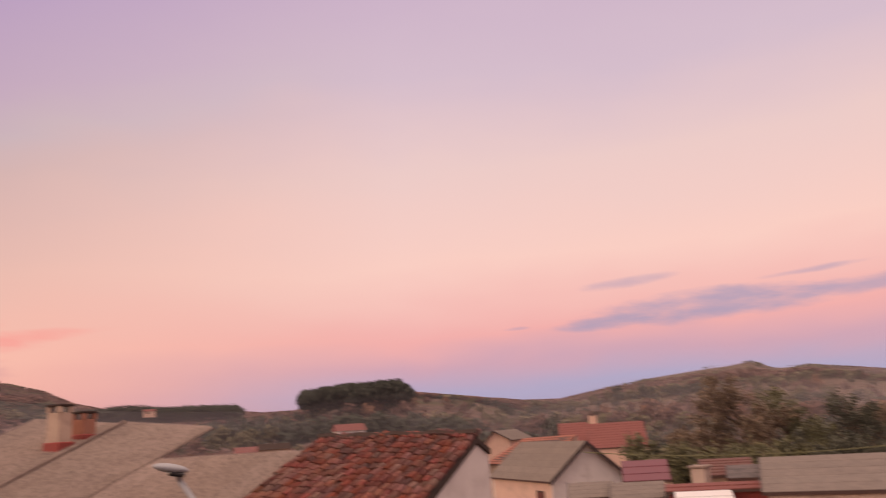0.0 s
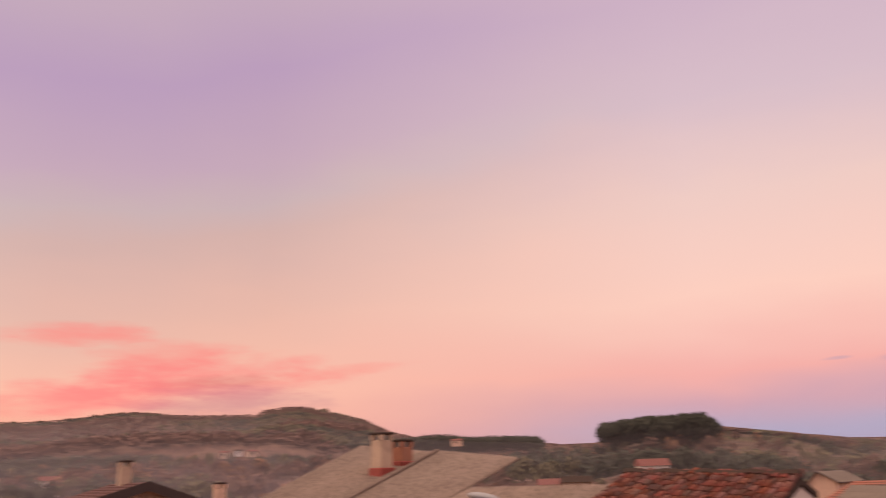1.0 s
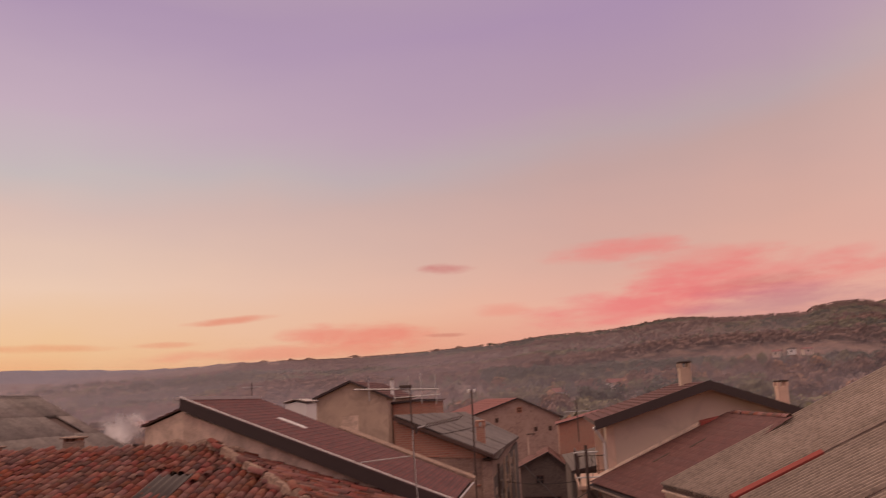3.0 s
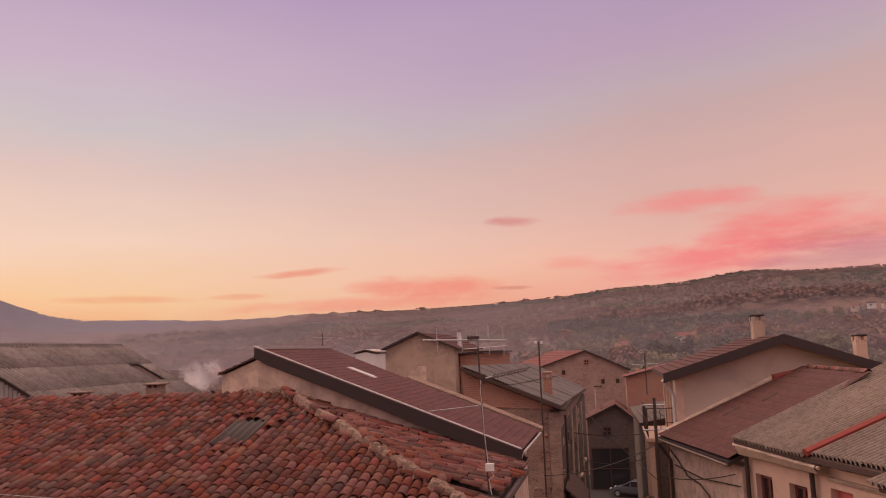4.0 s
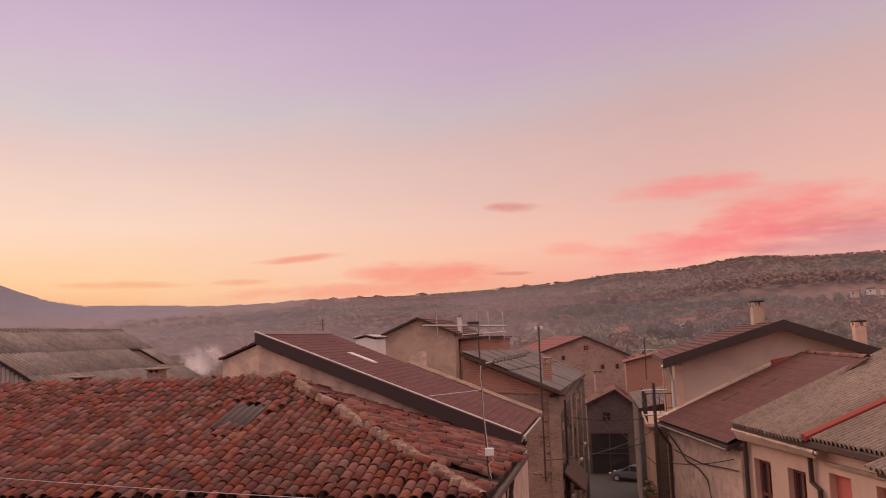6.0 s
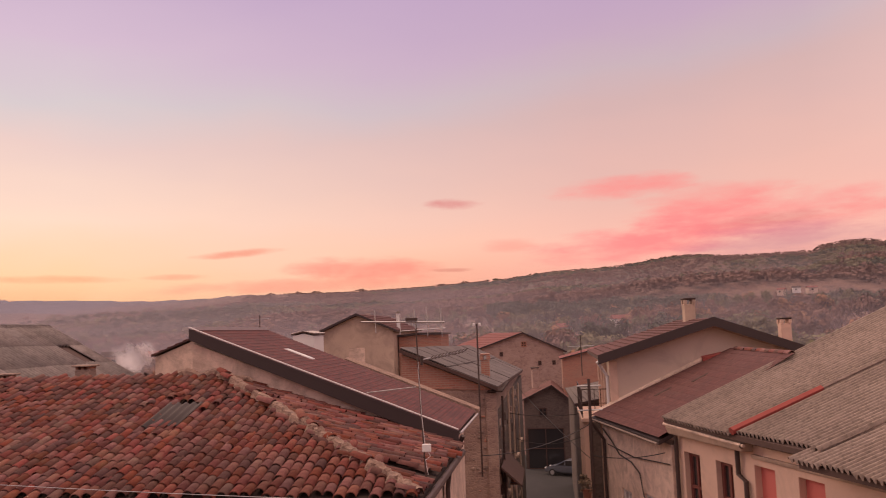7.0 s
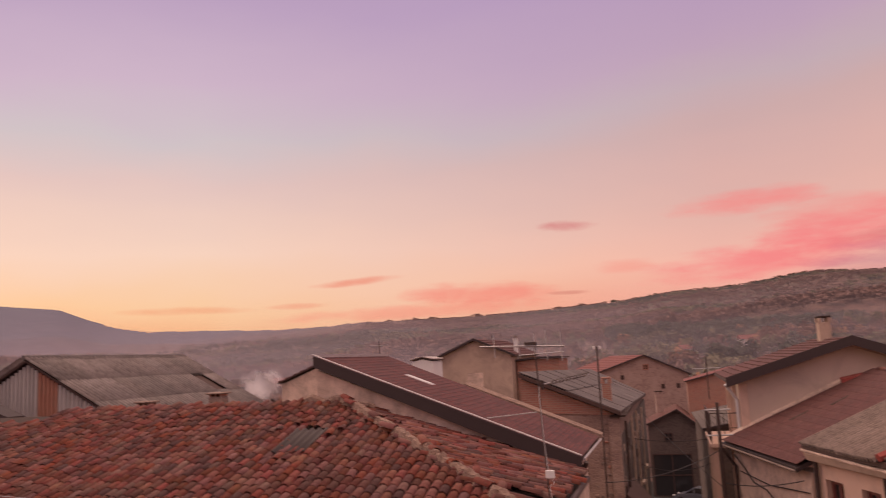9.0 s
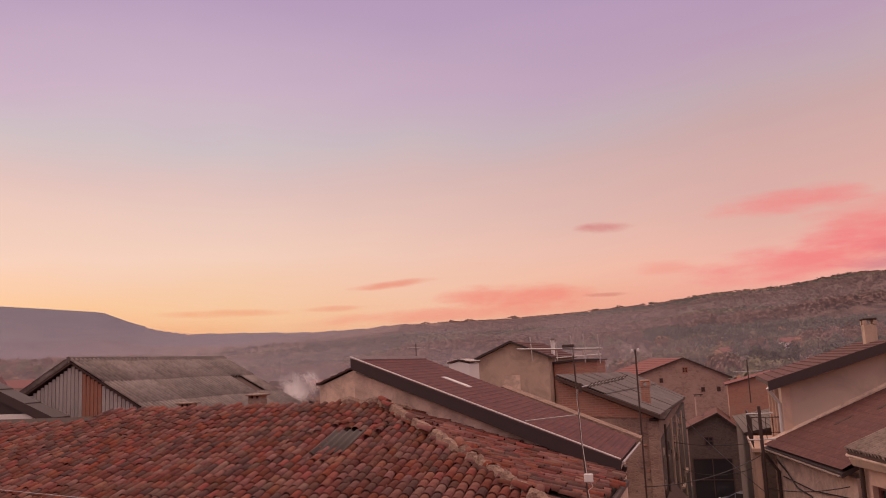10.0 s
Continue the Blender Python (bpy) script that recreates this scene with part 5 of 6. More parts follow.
# second clay tile house on the angled side
def tile_house_two():
    th = place("clay_tile_house", (10.5, 10.5, 0), "old house with clay tile roof and white end wall", "house")
    rl, rr_ = Vector((11.51, 12.53, 9.95)), Vector((12.55, 9.32, 9.83))
    dl = Vector((-UX, -UY, -0.345))
    el, er = rl + dl * 4.3, rr_ + dl * 4.3
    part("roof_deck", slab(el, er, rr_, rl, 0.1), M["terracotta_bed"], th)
    m = roof_frame(el, er, rl)
    L, W = (rl - el).length, (er - el).length
    tiled(th, m, W, L, lambda u, v: u < W - 0.05, lambda u, v: v > 2.3, random.Random(21), jitter=1.4)
    bk = Vector((UX, UY, -0.345)) * 0.7
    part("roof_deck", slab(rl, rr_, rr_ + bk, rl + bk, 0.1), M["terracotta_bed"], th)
    part("ridge_mortar", pipe([rl.lerp(rr_, i / 12) + Vector((0, 0, 0.05 + 0.03 * math.sin(i * 2.3))) for i in range(13)], 0.09, 6), M["terracotta_bed"], th, "dark sagging ridge")
    up = Vector((0, 0, 1))
    # end walls and front wall
    for e, r, b, mat in ((er, rr_, rr_ + bk, "whitewash"), (el, rl, rl + bk, "plaster_old")):
        s = Vector((SX, SY, 0)) * (-0.35 if mat == "whitewash" else 0.1)
        bm = bmesh.new()
        ring = [Vector((e.x, e.y, 0)) + Vector((UX, UY, 0)) * 0.3, Vector((b.x, b.y, 0)), b - up * 0.12, r - up * 0.12, e + Vector((UX, UY, 0)) * 0.3 - up * 0.02]
        f0 = [bm.verts.new(p + s + Vector((SX, SY, 0)) * 0.3) for p in ring]
        f1 = [bm.verts.new(p + s) for p in ring]
        bm.faces.new(f0)
        bm.faces.new(f1[::-1])
        for i in range(5):
            bm.faces.new((f0[i], f0[(i + 1) % 5], f1[(i + 1) % 5], f1[i]))
        bmesh.ops.recalc_face_normals(bm, faces=bm.faces)
        part("wall", bm, M[mat], th)
    part("corner_post", pipe([Vector((er.x, er.y, 0)) + Vector((1.4, -0.05, 0)), Vector((er.x, er.y, 8.75)) + Vector((1.4, -0.05, 0))], 0.09, 8), M["metal_dark"], th)


tile_house_two()

# houses and roofs beyond
gable_house("grey_roof_house", "house with a grey slab roof, white gable and ochre side", (46.5, 29.4), (50.9, 26.75), 10.0, 6.55, 8.66, 6.55, 0.5, "whitewash", "asbestos_dull", into=(0.512, 0.859), over=0.35, courses=6)
gable_house("ochre_side_house", "small ochre house under a low grey slab roof", polar(52.2, 0, 66).xy, polar(53.8, 0, 66).xy, 4.0, 6.2, 6.45, 6.25, 0.5, "plaster_pink", "asbestos_dull", over=0.2, courses=5, board=0.06, thick=0.06, windows=((0.6, 1.1, 4.9, 5.7, "wood_dark"),))
gable_house("sunlit_gable_house", "ochre gable under a pale slab roof", polar(52.7, 0, 76).xy, polar(55.0, 0, 76).xy, 7.0, 7.75, 9.57, 8.8, 0.56, "plaster_pink", "asbestos_dull", into=(0.95, 0.31), over=0.25, courses=5, board=0.08, thick=0.08)
def rusty_roof_house():
    h = place("rusty_roof_house", polar(56, 0, 68).xy.to_3d(), "house with a long rusty tiled roof", "house")
    e0, e1, r1, r0 = polar(53.2, -2.5, 66), polar(57.5, -2.7, 66), polar(59.6, -0.93, 72), polar(56.0, -0.96, 72)
    part("roof_slope", slab(e0, e1, r1, r0, 0.1), M["wood_dark"], h)
    lift = Vector((0, 0, 0.004))
    coursed(h, e0 + lift, e1 + lift, r1 + lift, r0 + lift, 12, M["rust_tiles"], 0.04)
    low = [Vector((p.x, p.y, 0)) for p in (e0.lerp(r0, 0.08), e1.lerp(r1, 0.08), r1, r0)]
    part("wall", made(hexa, low + [q + Vector((0, 0, z)) for q, z in zip(low, (e0.z + 0.02, e1.z + 0.02, r1.z - 0.12, r0.z - 0.12))]), M["plaster_beige"], h)


M["rust_tiles"] = material("rusty_tiles", (0.34, 0.115, 0.075), (0.22, 0.08, 0.056), 2.5, 12, 0.9, 0.5, 1.0, (0.27, 0.16, 0.115), 1.5, 0.6)
rusty_roof_house()
grey_h = bpy.data.objects["grey_roof_house"]
ga, gd, gx = Vector((46.5, 29.4, 0)), Vector((0.512, 0.859, 0)), Vector((0.857, -0.516, 0))
q = lambda s, d, z: ga + gd * s - gx * d + Vector((0, 0, z))
part("side_wall", bmeshed_block(q, 0.15, 9.6, 0.0, 6.4, 0.01, 0.05), M["plaster_pink"], grey_h, "ochre plastered side wall")
gw = part("window", bmeshed_frame(q, 1.2, 2.3, 4.6, 5.6, 0.05, 0.1, 0.04), M["wood_dark"], grey_h)
part("pane", bmeshed_block(q, 1.3, 2.2, 4.7, 5.5, 0.052, 0.06), M["shutter_red"], gw)
def ridge_house(name, label, a0, a1, e_eave, e_ridge, d, depth, wall, roof, courses=6, over=0.15, category="house", verge="fascia"):
    """House whose roof slope faces the eye: from azimuth a0 to a1, eave and ridge elevations, distance of the eave."""
    am = (a0 + a1) / 2
    near, top = polar(a0, e_eave, d), polar(a0, e_ridge, d + depth)
    w = radians(a1 - a0) * d
    far = Vector((near.x, near.y)) + (Vector((top.x, top.y)) - Vector((near.x, near.y))) * 1.8
    return gable_house(name, label, near.xy, far, w, near.z, top.z, top.z - (top.z - near.z) * 0.6, 1 / 1.8, wall, roof, into=(math.cos(radians(am)), -math.sin(radians(am))), over=over, courses=courses, category=category, verge=verge)


red_h = ridge_house("red_roof_house", "long house under a fresh red tiled roof", 60.4, 64.2, -1.9, -0.3, 104, 6, "plaster_pink", "red_roof", 10)
ridge_house("red_terrace_house", "terrace with bright red roof tiles", 58.4, 60.4, -1.5, -0.15, 112, 6, "plaster_beige", "red_roof", 9)
chim(red_h, polar(60.7, -0.3, 112), 0.9, 1.0, "plaster_pink")
ridge_house("maroon_sheet_house", "shed under a maroon sheet roof", 62.6, 65.5, -4.1, -2.85, 44, 2.6, "plaster_old", "purple", 3)
ridge_house("low_red_house", "low shed with an orange tiled roof", 67.6, 70.8, -4.0, -3.0, 38, 3, "plaster_beige", "terracotta_mass", 6)
ridge_house("grey_slab_shed", "low shed with a grey slab roof", 69.3, 72.4, -4.2, -3.45, 35, 2.2, "plaster_white", "asbestos_grey", 3)
ridge_house("slab_roof_shed", "wide shed under a worn fibre-cement roof", 71.4, 86.0, -5.1, -3.05, 28, 5, "plaster_old", "asbestos_dull", 5)
ridge_house("red_strip_shed", "low shed edged with a red strip", 65.4, 71.8, -4.85, -4.45, 32, 0.8, "red_paint", "red_roof", 2)
ridge_house("front_slab_roof", "low grey roof in front of the white gable", 59.0, 62.0, -5.0, -4.05, 36, 3, "plaster_old", "asbestos_dull", 4)
ridge_house("front_slab_roof", "low grey-brown roof beside the maroon shed", 61.8, 65.4, -5.2, -4.2, 33, 3, "plaster_old", "asbestos_dull", 4)
ridge_house("white_canopy", "white sheet canopy over a yard", 66.0, 69.4, -5.6, -5.0, 29, 1.5, "white_paint", "white_paint", 2, category="canopy", verge=None)
flue = place("rendered_flue", polar(67.45, 0, 36).xy.to_3d(), "pale rendered flue beside the maroon shed", "chimney")
fp = polar(67.45, 0, 36)
part("flue", bevel(made(box, fp.x - 0.3, fp.y - 0.3, 0, fp.x + 0.3, fp.y + 0.3, EYE - 36 * math.tan(radians(3.5))), 0.03), M["plaster_white"], flue)
part("cap", bevel(made(box, fp.x - 0.38, fp.y - 0.38, EYE - 36 * math.tan(radians(3.5)), fp.x + 0.38, fp.y + 0.38, EYE - 36 * math.tan(radians(3.35))), 0.02), M["asbestos"], flue)

# street surface
bm = bmesh.new()
road_l = [(-3.0, -5), (-2.6, 10), (-1.6, 22), (-1.55, 46), (-4, 62), (-4, 66.8)]
road_r = [(9.0, -5), (6.2, 10), (2.8, 20.5), (1.3, 30), (1.2, 56), (3, 66.8)]
vl = [bm.verts.new((x, y, 0.02)) for x, y in road_l]
vr = [bm.verts.new((x, y, 0.02)) for x, y in road_r]
for i in range(len(vl) - 1):
    bm.faces.new((vl[i], vr[i], vr[i + 1], vl[i + 1]))
tagged(part("road", bm, M["asphalt"]), "narrow worn asphalt village street", "road", kind="structure")


# ---- masts, aerials, cables, lamp, car ----
def mast_one():
    a = place("antenna_mast", (-1.85, 11.4, 7.9), "thin rusty mast with two aerials on the tile roof", "antenna")
    x, y = -1.85, 11.4
    part("mast", pipe([(x + 0.09, y, 7.85), (x + 0.04, y, 9.0), (x, y, 10.22)], 0.012, 6), M["metal_dark"], a)
    # upper aerial: long boom across, upright rods
    z = 10.17
    bo = part("boom", pipe([(x - 0.8, y + 0.06, z + 0.02), (x + 0.42, y - 0.05, z - 0.03)], 0.012, 6), M["metal_light"], a)
    for k, l0, l1 in ((0.18, -0.16, 0.17), (0.48, -0.16, 0.10), (0.66, -0.1, 0.18), (0.80, -0.2, 0.22), (0.97, -0.2, 0.2)):
        p = mixp((x - 0.8, y + 0.06, z + 0.02), (x + 0.42, y - 0.05, z - 0.03), k)
        part("rod", pipe([p + Vector((0, 0, l0)), p + Vector((-0.01, 0, l1))], 0.006, 5), M["metal_light"], bo)
    part("clamp", bevel(made(box, x - 0.14, y - 0.03, z + 0.01, x + 0.03, y + 0.03, z + 0.05), 0.005), M["metal_dark"], a)
    # lower aerial, pointing down the street to the right
    p0, p1 = Vector((x + 0.05, y + 0.1, 9.62)), Vector((x + 0.62, y + 0.95, 9.72))
    yb = part("boom", pipe([p0, p1], 0.01, 6), M["metal_light"], a)
    for i in range(11):
        p = p0.lerp(p1, 0.2 + i * 0.075)
        part("director", pipe([p + Vector((-0.05, 0.035, -0.035)), p + Vector((0.05, -0.035, 0.035))], 0.009, 5), M["metal_dark"], yb)
    part("reflector", bevel(made(box, p0.x - 0.01, p0.y - 0.02, 9.55, p0.x + 0.03, p0.y + 0.02, 9.68), 0.004), M["metal_dark"], yb)
    part("box", bevel(made(box, x + 0.05, y - 0.07, 8.36, x + 0.17, y - 0.02, 8.47), 0.008), M["white_paint"], a, "white amplifier box")
    part("lead", pipe([(x + 0.03, y - 0.03, 9.6), (x + 0.022, y - 0.03, 9.45), (x + 0.042, y - 0.03, 9.2), (x + 0.05, y - 0.03, 8.9), (x + 0.09, y - 0.04, 8.45), (x + 0.16, y - 0.04, 8.3), (x + 0.09, y - 0.04, 8.25), (x + 0.12, y - 0.03, 8.05)], 0.004, 5), M["white_paint"], a)
    part("stay", pipe([(x - 0.02, y, 9.25), (x - 0.75, y + 0.1, 9.18)], 0.008, 5), M["metal_light"], a)


mast_one()


def pole(name, label, x, y, z0, z1, r, bars):
    p = place(name, (x, y, z0), label, "pole")
    part("mast", pipe([(x, y, z0), (x, y, z1)], r, 6), M["metal_dark"], p)
    for z, w, dx in bars:
        part("crossbar", pipe([(x - w, y - dx, z), (x + w, y + dx, z)], r * 0.5, 5), M["metal_light"], p)
    return p


pm = pole("wire_mast", "slim wire mast behind the brown roof", -1.72, 20.0, 6.5, 10.18, 0.022, [])
for dx in (-0.07, 0.07):
    part("insulator", bevel(made(box, -1.72 + dx - 0.03, 19.97, 10.12, -1.72 + dx + 0.03, 20.03, 10.2), 0.01), M["white_paint"], pm)
pole("street_pole", "dark iron pole beside the balcony", 1.12, 24.4, 0.0, 8.5, 0.045, [(8.3, 0.35, 0.05), (7.6, 0.35, 0.05)])
pole("far_aerial", "roof aerial with a pale crossbar", 1.75, 45.0, 7.4, 9.6, 0.03, [(9.0, 0.7, 0.1)])
pole("roof_aerial", "thin roof aerial on the rear house", -9.6, 22.0, 9.2, 10.25, 0.012, [(10.15, 0.2, 0.0)])
pole("left_aerial", "thin roof aerial in front of the plain", -14.5, 40.0, 8.0, 11.2, 0.025, [(11.0, 0.5, 0.0)])


def cable_run(label, a, b, drop, r=0.012, mat="cable"):
    c = place("overhead_cable", a, label, "cable", group="overhead cables")
    part("wire", pipe(sag(a, b, drop), r, 5), M[mat], c)


cable_run("sagging wire across the street", (-1.5, 30.0, 7.0), (1.1, 29.0, 7.05), 0.1)
cable_run("sagging wire across the street", (-1.5, 34.0, 5.6), (1.0, 30.0, 6.1), 0.25)
cable_run("sagging wire across the street", (-1.5, 38.0, 7.4), (1.2, 26.0, 5.9), 0.1)
cable_run("sagging wire across the street", (-1.75, 20.0, 7.0), (1.1, 24.4, 7.2), 0.2)
cable_run("pale wire strung below the tiled eave", (-12.5, 9.6, 8.72), (-2.4, 9.6, 8.07), 0.06, 0.005, "metal_light")
cable_run("long wire in front of the trees", tuple(polar(60, -2.1, 40)), tuple(polar(80, -2.6, 36)), 0.3, 0.02, "leaf_green")
cable_run("wire down to the street mast", (1.15, 24.4, 6.3), (2.6, 20.0, 7.0), 0.1)


M["lamp_grey"] = material("grey_lamp_paint", (0.36, 0.36, 0.38), (0.30, 0.30, 0.32), 6, 50, 0.5, 0.05, 0.5, metal=0.2)


def street_lamp():
    l = place("street_lamp", (5.75, 7.2, 0), "grey street lamp on a slanting arm", "street lamp")
    head = polar(33.5, -1.2, 9.4)
    m = Matrix.Translation(head) @ Euler((radians(0), radians(12), radians(-35))).to_matrix().to_4x4()
    bm = bmesh.new()
    bmesh.ops.create_uvsphere(bm, u_segments=16, v_segments=8, radius=1.0)
    bmesh.ops.transform(bm, matrix=m @ Matrix.Diagonal((0.19, 0.085, 0.05, 1)), verts=bm.verts)
    for f in bm.faces:
        f.smooth = True
    hd = part("head", bm, M["lamp_grey"], l)
    part("diffuser", bevel(made(box, -0.02, -0.07, -0.075, 0.16, 0.07, -0.02, m), 0.02), M["glass"], hd, "unlit lamp glass")
    b0, b1 = polar(34.1, -2.1, 9.45), polar(35.9, -4.7, 9.2)
    part("arm", pipe([polar(33.9, -1.5, 9.4), b0, b1, Vector((5.75, 7.2, 8.3)), Vector((5.75, 7.2, 0))], 0.03, 8), M["lamp_grey"], l)


street_lamp()


def parked_car():
    """Saloon, its front to the left and a little towards the eye."""
    c = place("parked_car", (1.0, 57.4, 0.02), "silver-grey saloon car parked across the street's end", "car")
    m = Matrix.Translation((1.0, 57.4, 0.02)) @ Euler((0, 0, radians(158))).to_matrix().to_4x4() @ Matrix.Scale(0.74, 4)
    # side outline: x along the car, z
    low = [(-2.1, 0.32), (-2.12, 0.62), (-1.95, 0.86), (-1.2, 0.93), (0.75, 0.92), (1.75, 0.78), (2.08, 0.6), (2.1, 0.32)]
    bm = bmesh.new()

    def hull(prof, w0, w1):
        a = [bm.verts.new(m @ Vector((x, -(w0 + (w1 - w0) * i / len(prof)), z))) for i, (x, z) in enumerate(prof)]
        b = [bm.verts.new(m @ Vector((x, (w0 + (w1 - w0) * i / len(prof)), z))) for i, (x, z) in enumerate(prof)]
        bm.faces.new(a)
        bm.faces.new(b[::-1])
        for i in range(len(prof)):
            j = (i + 1) % len(prof)
            bm.faces.new((a[j], a[i], b[i], b[j]))

    hull(low, 0.82, 0.84)
    bmesh.ops.recalc_face_normals(bm, faces=bm.faces)
    bmesh.ops.bevel(bm, geom=bm.edges[:], offset=0.07, segments=2, affect="EDGES", clamp_overlap=True)
    body = part("body", bm, M["car_paint"], c)
    bm = bmesh.new()
    hull([(-1.5, 0.9), (-1.0, 1.34), (0.1, 1.38), (0.95, 0.91)], 0.72, 0.66)
    bmesh.ops.recalc_face_normals(bm, faces=bm.faces)
    bmesh.ops.bevel(bm, geom=bm.edges[:], offset=0.05, segments=2, affect="EDGES", clamp_overlap=True)
    part("cabin_glass", bm, M["glass"], c)
    part("roof", bevel(made(box, -1.0, -0.6, 1.36, 0.12, 0.6, 1.41, m), 0.02), M["car_paint"], c)
    for sx in (0.96, 0.1, -1.0):
        for sy in (-1, 1):
            x1 = sx - 0.85 if sx > 0.5 else sx
            part("pillar", pipe([m @ Vector((sx if sx > -0.9 else -1.5, sy * 0.72, 0.92)), m @ Vector((x1 if sx > -0.9 else -1.0, sy * 0.64, 1.37))], 0.035, 5), M["car_paint"], c)
    for x in (-1.3, 1.3):
        for sy in (-1, 1):
            w = part("wheel", pipe([m @ Vector((x, sy * 0.66, 0.3)), m @ Vector((x, sy * 0.86, 0.3))], 0.234, 16), M["rubber"], c)
            part("rim", pipe([m @ Vector((x, sy * 0.80, 0.3)), m @ Vector((x, sy * 0.875, 0.3))], 0.15, 12), M["metal_light"], w)
    for sy in (-1, 1):
        part("headlight", bevel(made(box, 1.98, sy * 0.58 - 0.16, 0.6, 2.09, sy * 0.58 + 0.16, 0.72, m), 0.02), M["white_paint"], c, "clear headlight")


parked_car()


# ---- trees ----
def leaf_mass(bm, centre, radii, count, size, rng, lumps=14):
    """Leaves in clumps round a centre, with gaps and an uneven outline."""
    cl = []
    for _ in range(lumps):
        v = Vector((rng.gauss(0, 1), rng.gauss(0, 1), rng.gauss(0, 0.8))).normalized() * rng.uniform(0.35, 1.0)
        cl.append((Vector((v.x * radii[0], v.y * radii[1], v.z * radii[2])), rng.uniform(0.2, 0.45)))
    for _ in range(count):
        c, k = rng.choice(cl)
        p = Vector(centre) + c + Vector((rng.gauss(0, 0.5) * radii[0], rng.gauss(0, 0.5) * radii[1], rng.gauss(0, 0.5) * radii[2])) * k
        d = Vector((rng.gauss(0, 1), rng.gauss(0, 1), rng.gauss(0, 1))).normalized()
        a = d.orthogonal().normalized()
        b = d.cross(a)
        s = size * rng.uniform(0.6, 1.3)
        vs = [bm.verts.new(p + a * s), bm.verts.new(p + b * s * 0.55 + d * s * 0.2), bm.verts.new(p - a * s), bm.verts.new(p - b * s * 0.55)]
        bm.faces.new(vs)


def tree(name, label, at, height, spread, mat, seed, count=2600, size=0.16, trunk=0.35, group=""):
    rng = random.Random(seed)
    at = Vector(at)
    t = place(name, at, label, "tree", group=group)
    bm = bmesh.new()
    top = at + Vector((rng.uniform(-0.3, 0.3), rng.uniform(-0.3, 0.3), height * 0.8))
    tube(bm, [at - Vector((0, 0, 0.3)), at + Vector((0, 0, height * 0.3)), top], 0.028 * height, 7, 0.02)
    ends = [top]
    for i in range(11):
        k = rng.uniform(trunk, 0.95)
        p = at.lerp(top, k)
        a = rng.uniform(0, 6.28)
        q = p + Vector((math.cos(a) * spread * rng.uniform(0.45, 0.85), math.sin(a) * spread * rng.uniform(0.45, 0.85), height * rng.uniform(0.08, 0.25)))
        tube(bm, [p, p.lerp(q, 0.5) + Vector((0, 0, 0.2)), q], 0.010 * height, 5, 0.01)
        ends.append(q)
    part("trunk", bm, M["bark"], t)
    bm = bmesh.new()
    for q in ends:
        leaf_mass(bm, q, (spread * 0.42, spread * 0.42, height * 0.14), count // len(ends), size, rng, 9)
    part("crown", bm, M[mat], t)
    return t


def polar_ground(a, d):
    p = polar(a, 0, d)
    p.z = ground_height(p.x, p.y)
    return p


for i, (a, d, h, s, mat, n) in enumerate([
    (70.4, 74, 12.6, 4.2, "leaf_brown", 5200), (72.8, 80, 11.6, 4.0, "leaf_green", 4200), (75.6, 82, 12.0, 3.6, "leaf_dark", 4200),
    (68.0, 78, 9.2, 3.4, "leaf_brown", 3600), (78.2, 86, 10.5, 4.0, "leaf_brown", 3600), (66.2, 84, 9.0, 3.0, "leaf_brown", 3000),
    (63.4, 62, 8.2, 2.6, "leaf_green", 3000), (65.4, 60, 8.0, 2.6, "leaf_green", 3000), (67.4, 58, 8.1, 2.7, "leaf_green", 3200), (69.6, 56, 8.2, 2.6, "leaf_green", 3000), (71.6, 58, 8.0, 2.4, "leaf_green", 2600), (74, 60, 8.2, 2.6, "leaf_dark", 2600), (76.5, 62, 8.4, 2.8, "leaf_dark", 2600),
]):
    names = {"leaf_brown": "broad autumn tree with thinning brown leaves", "leaf_green": "olive-green garden tree behind the sheds", "leaf_dark": "dark evergreen tree behind the sheds"}
    tree("tree", names[mat], polar_ground(a, d), h, s, mat, 40 + i, int(n * 2.6), 0.115, group="garden trees")

# potted greenery hanging along the narrow street
for i, (x, y, z, s, mat) in enumerate([(0.95, 25.2, 5.2, 0.35, "leaf_brown"), (1.0, 24.6, 4.4, 0.4, "leaf_green"), (-1.2, 24.4, 4.8, 0.3, "leaf_brown"), (-1.25, 26.0, 5.6, 0.3, "leaf_brown"), (-1.1, 23.6, 3.8, 0.35, "leaf_brown")]):
    pl = place("wall_plant", (x, y, z), "straggling plant on a wall shelf in the street", "plant", group="wall plants")
    part("pot", pipe([(x, y, z - 0.3), (x, y, z)], 0.1, 8, 0.14), M["brick"], pl)
    part("shelf", made(box, min(x - 0.12, x), y - 0.2, z - 0.36, x + 0.5 if x > 0 else x + 0.15, y + 0.2, z - 0.3), M["wood_dark"], pl)
    bm = bmesh.new()
    leaf_mass(bm, (x, y, z + 0.15), (s, s, s), 260, 0.06, random.Random(90 + i), 6)
    part("leaves", bm, M[mat], pl)


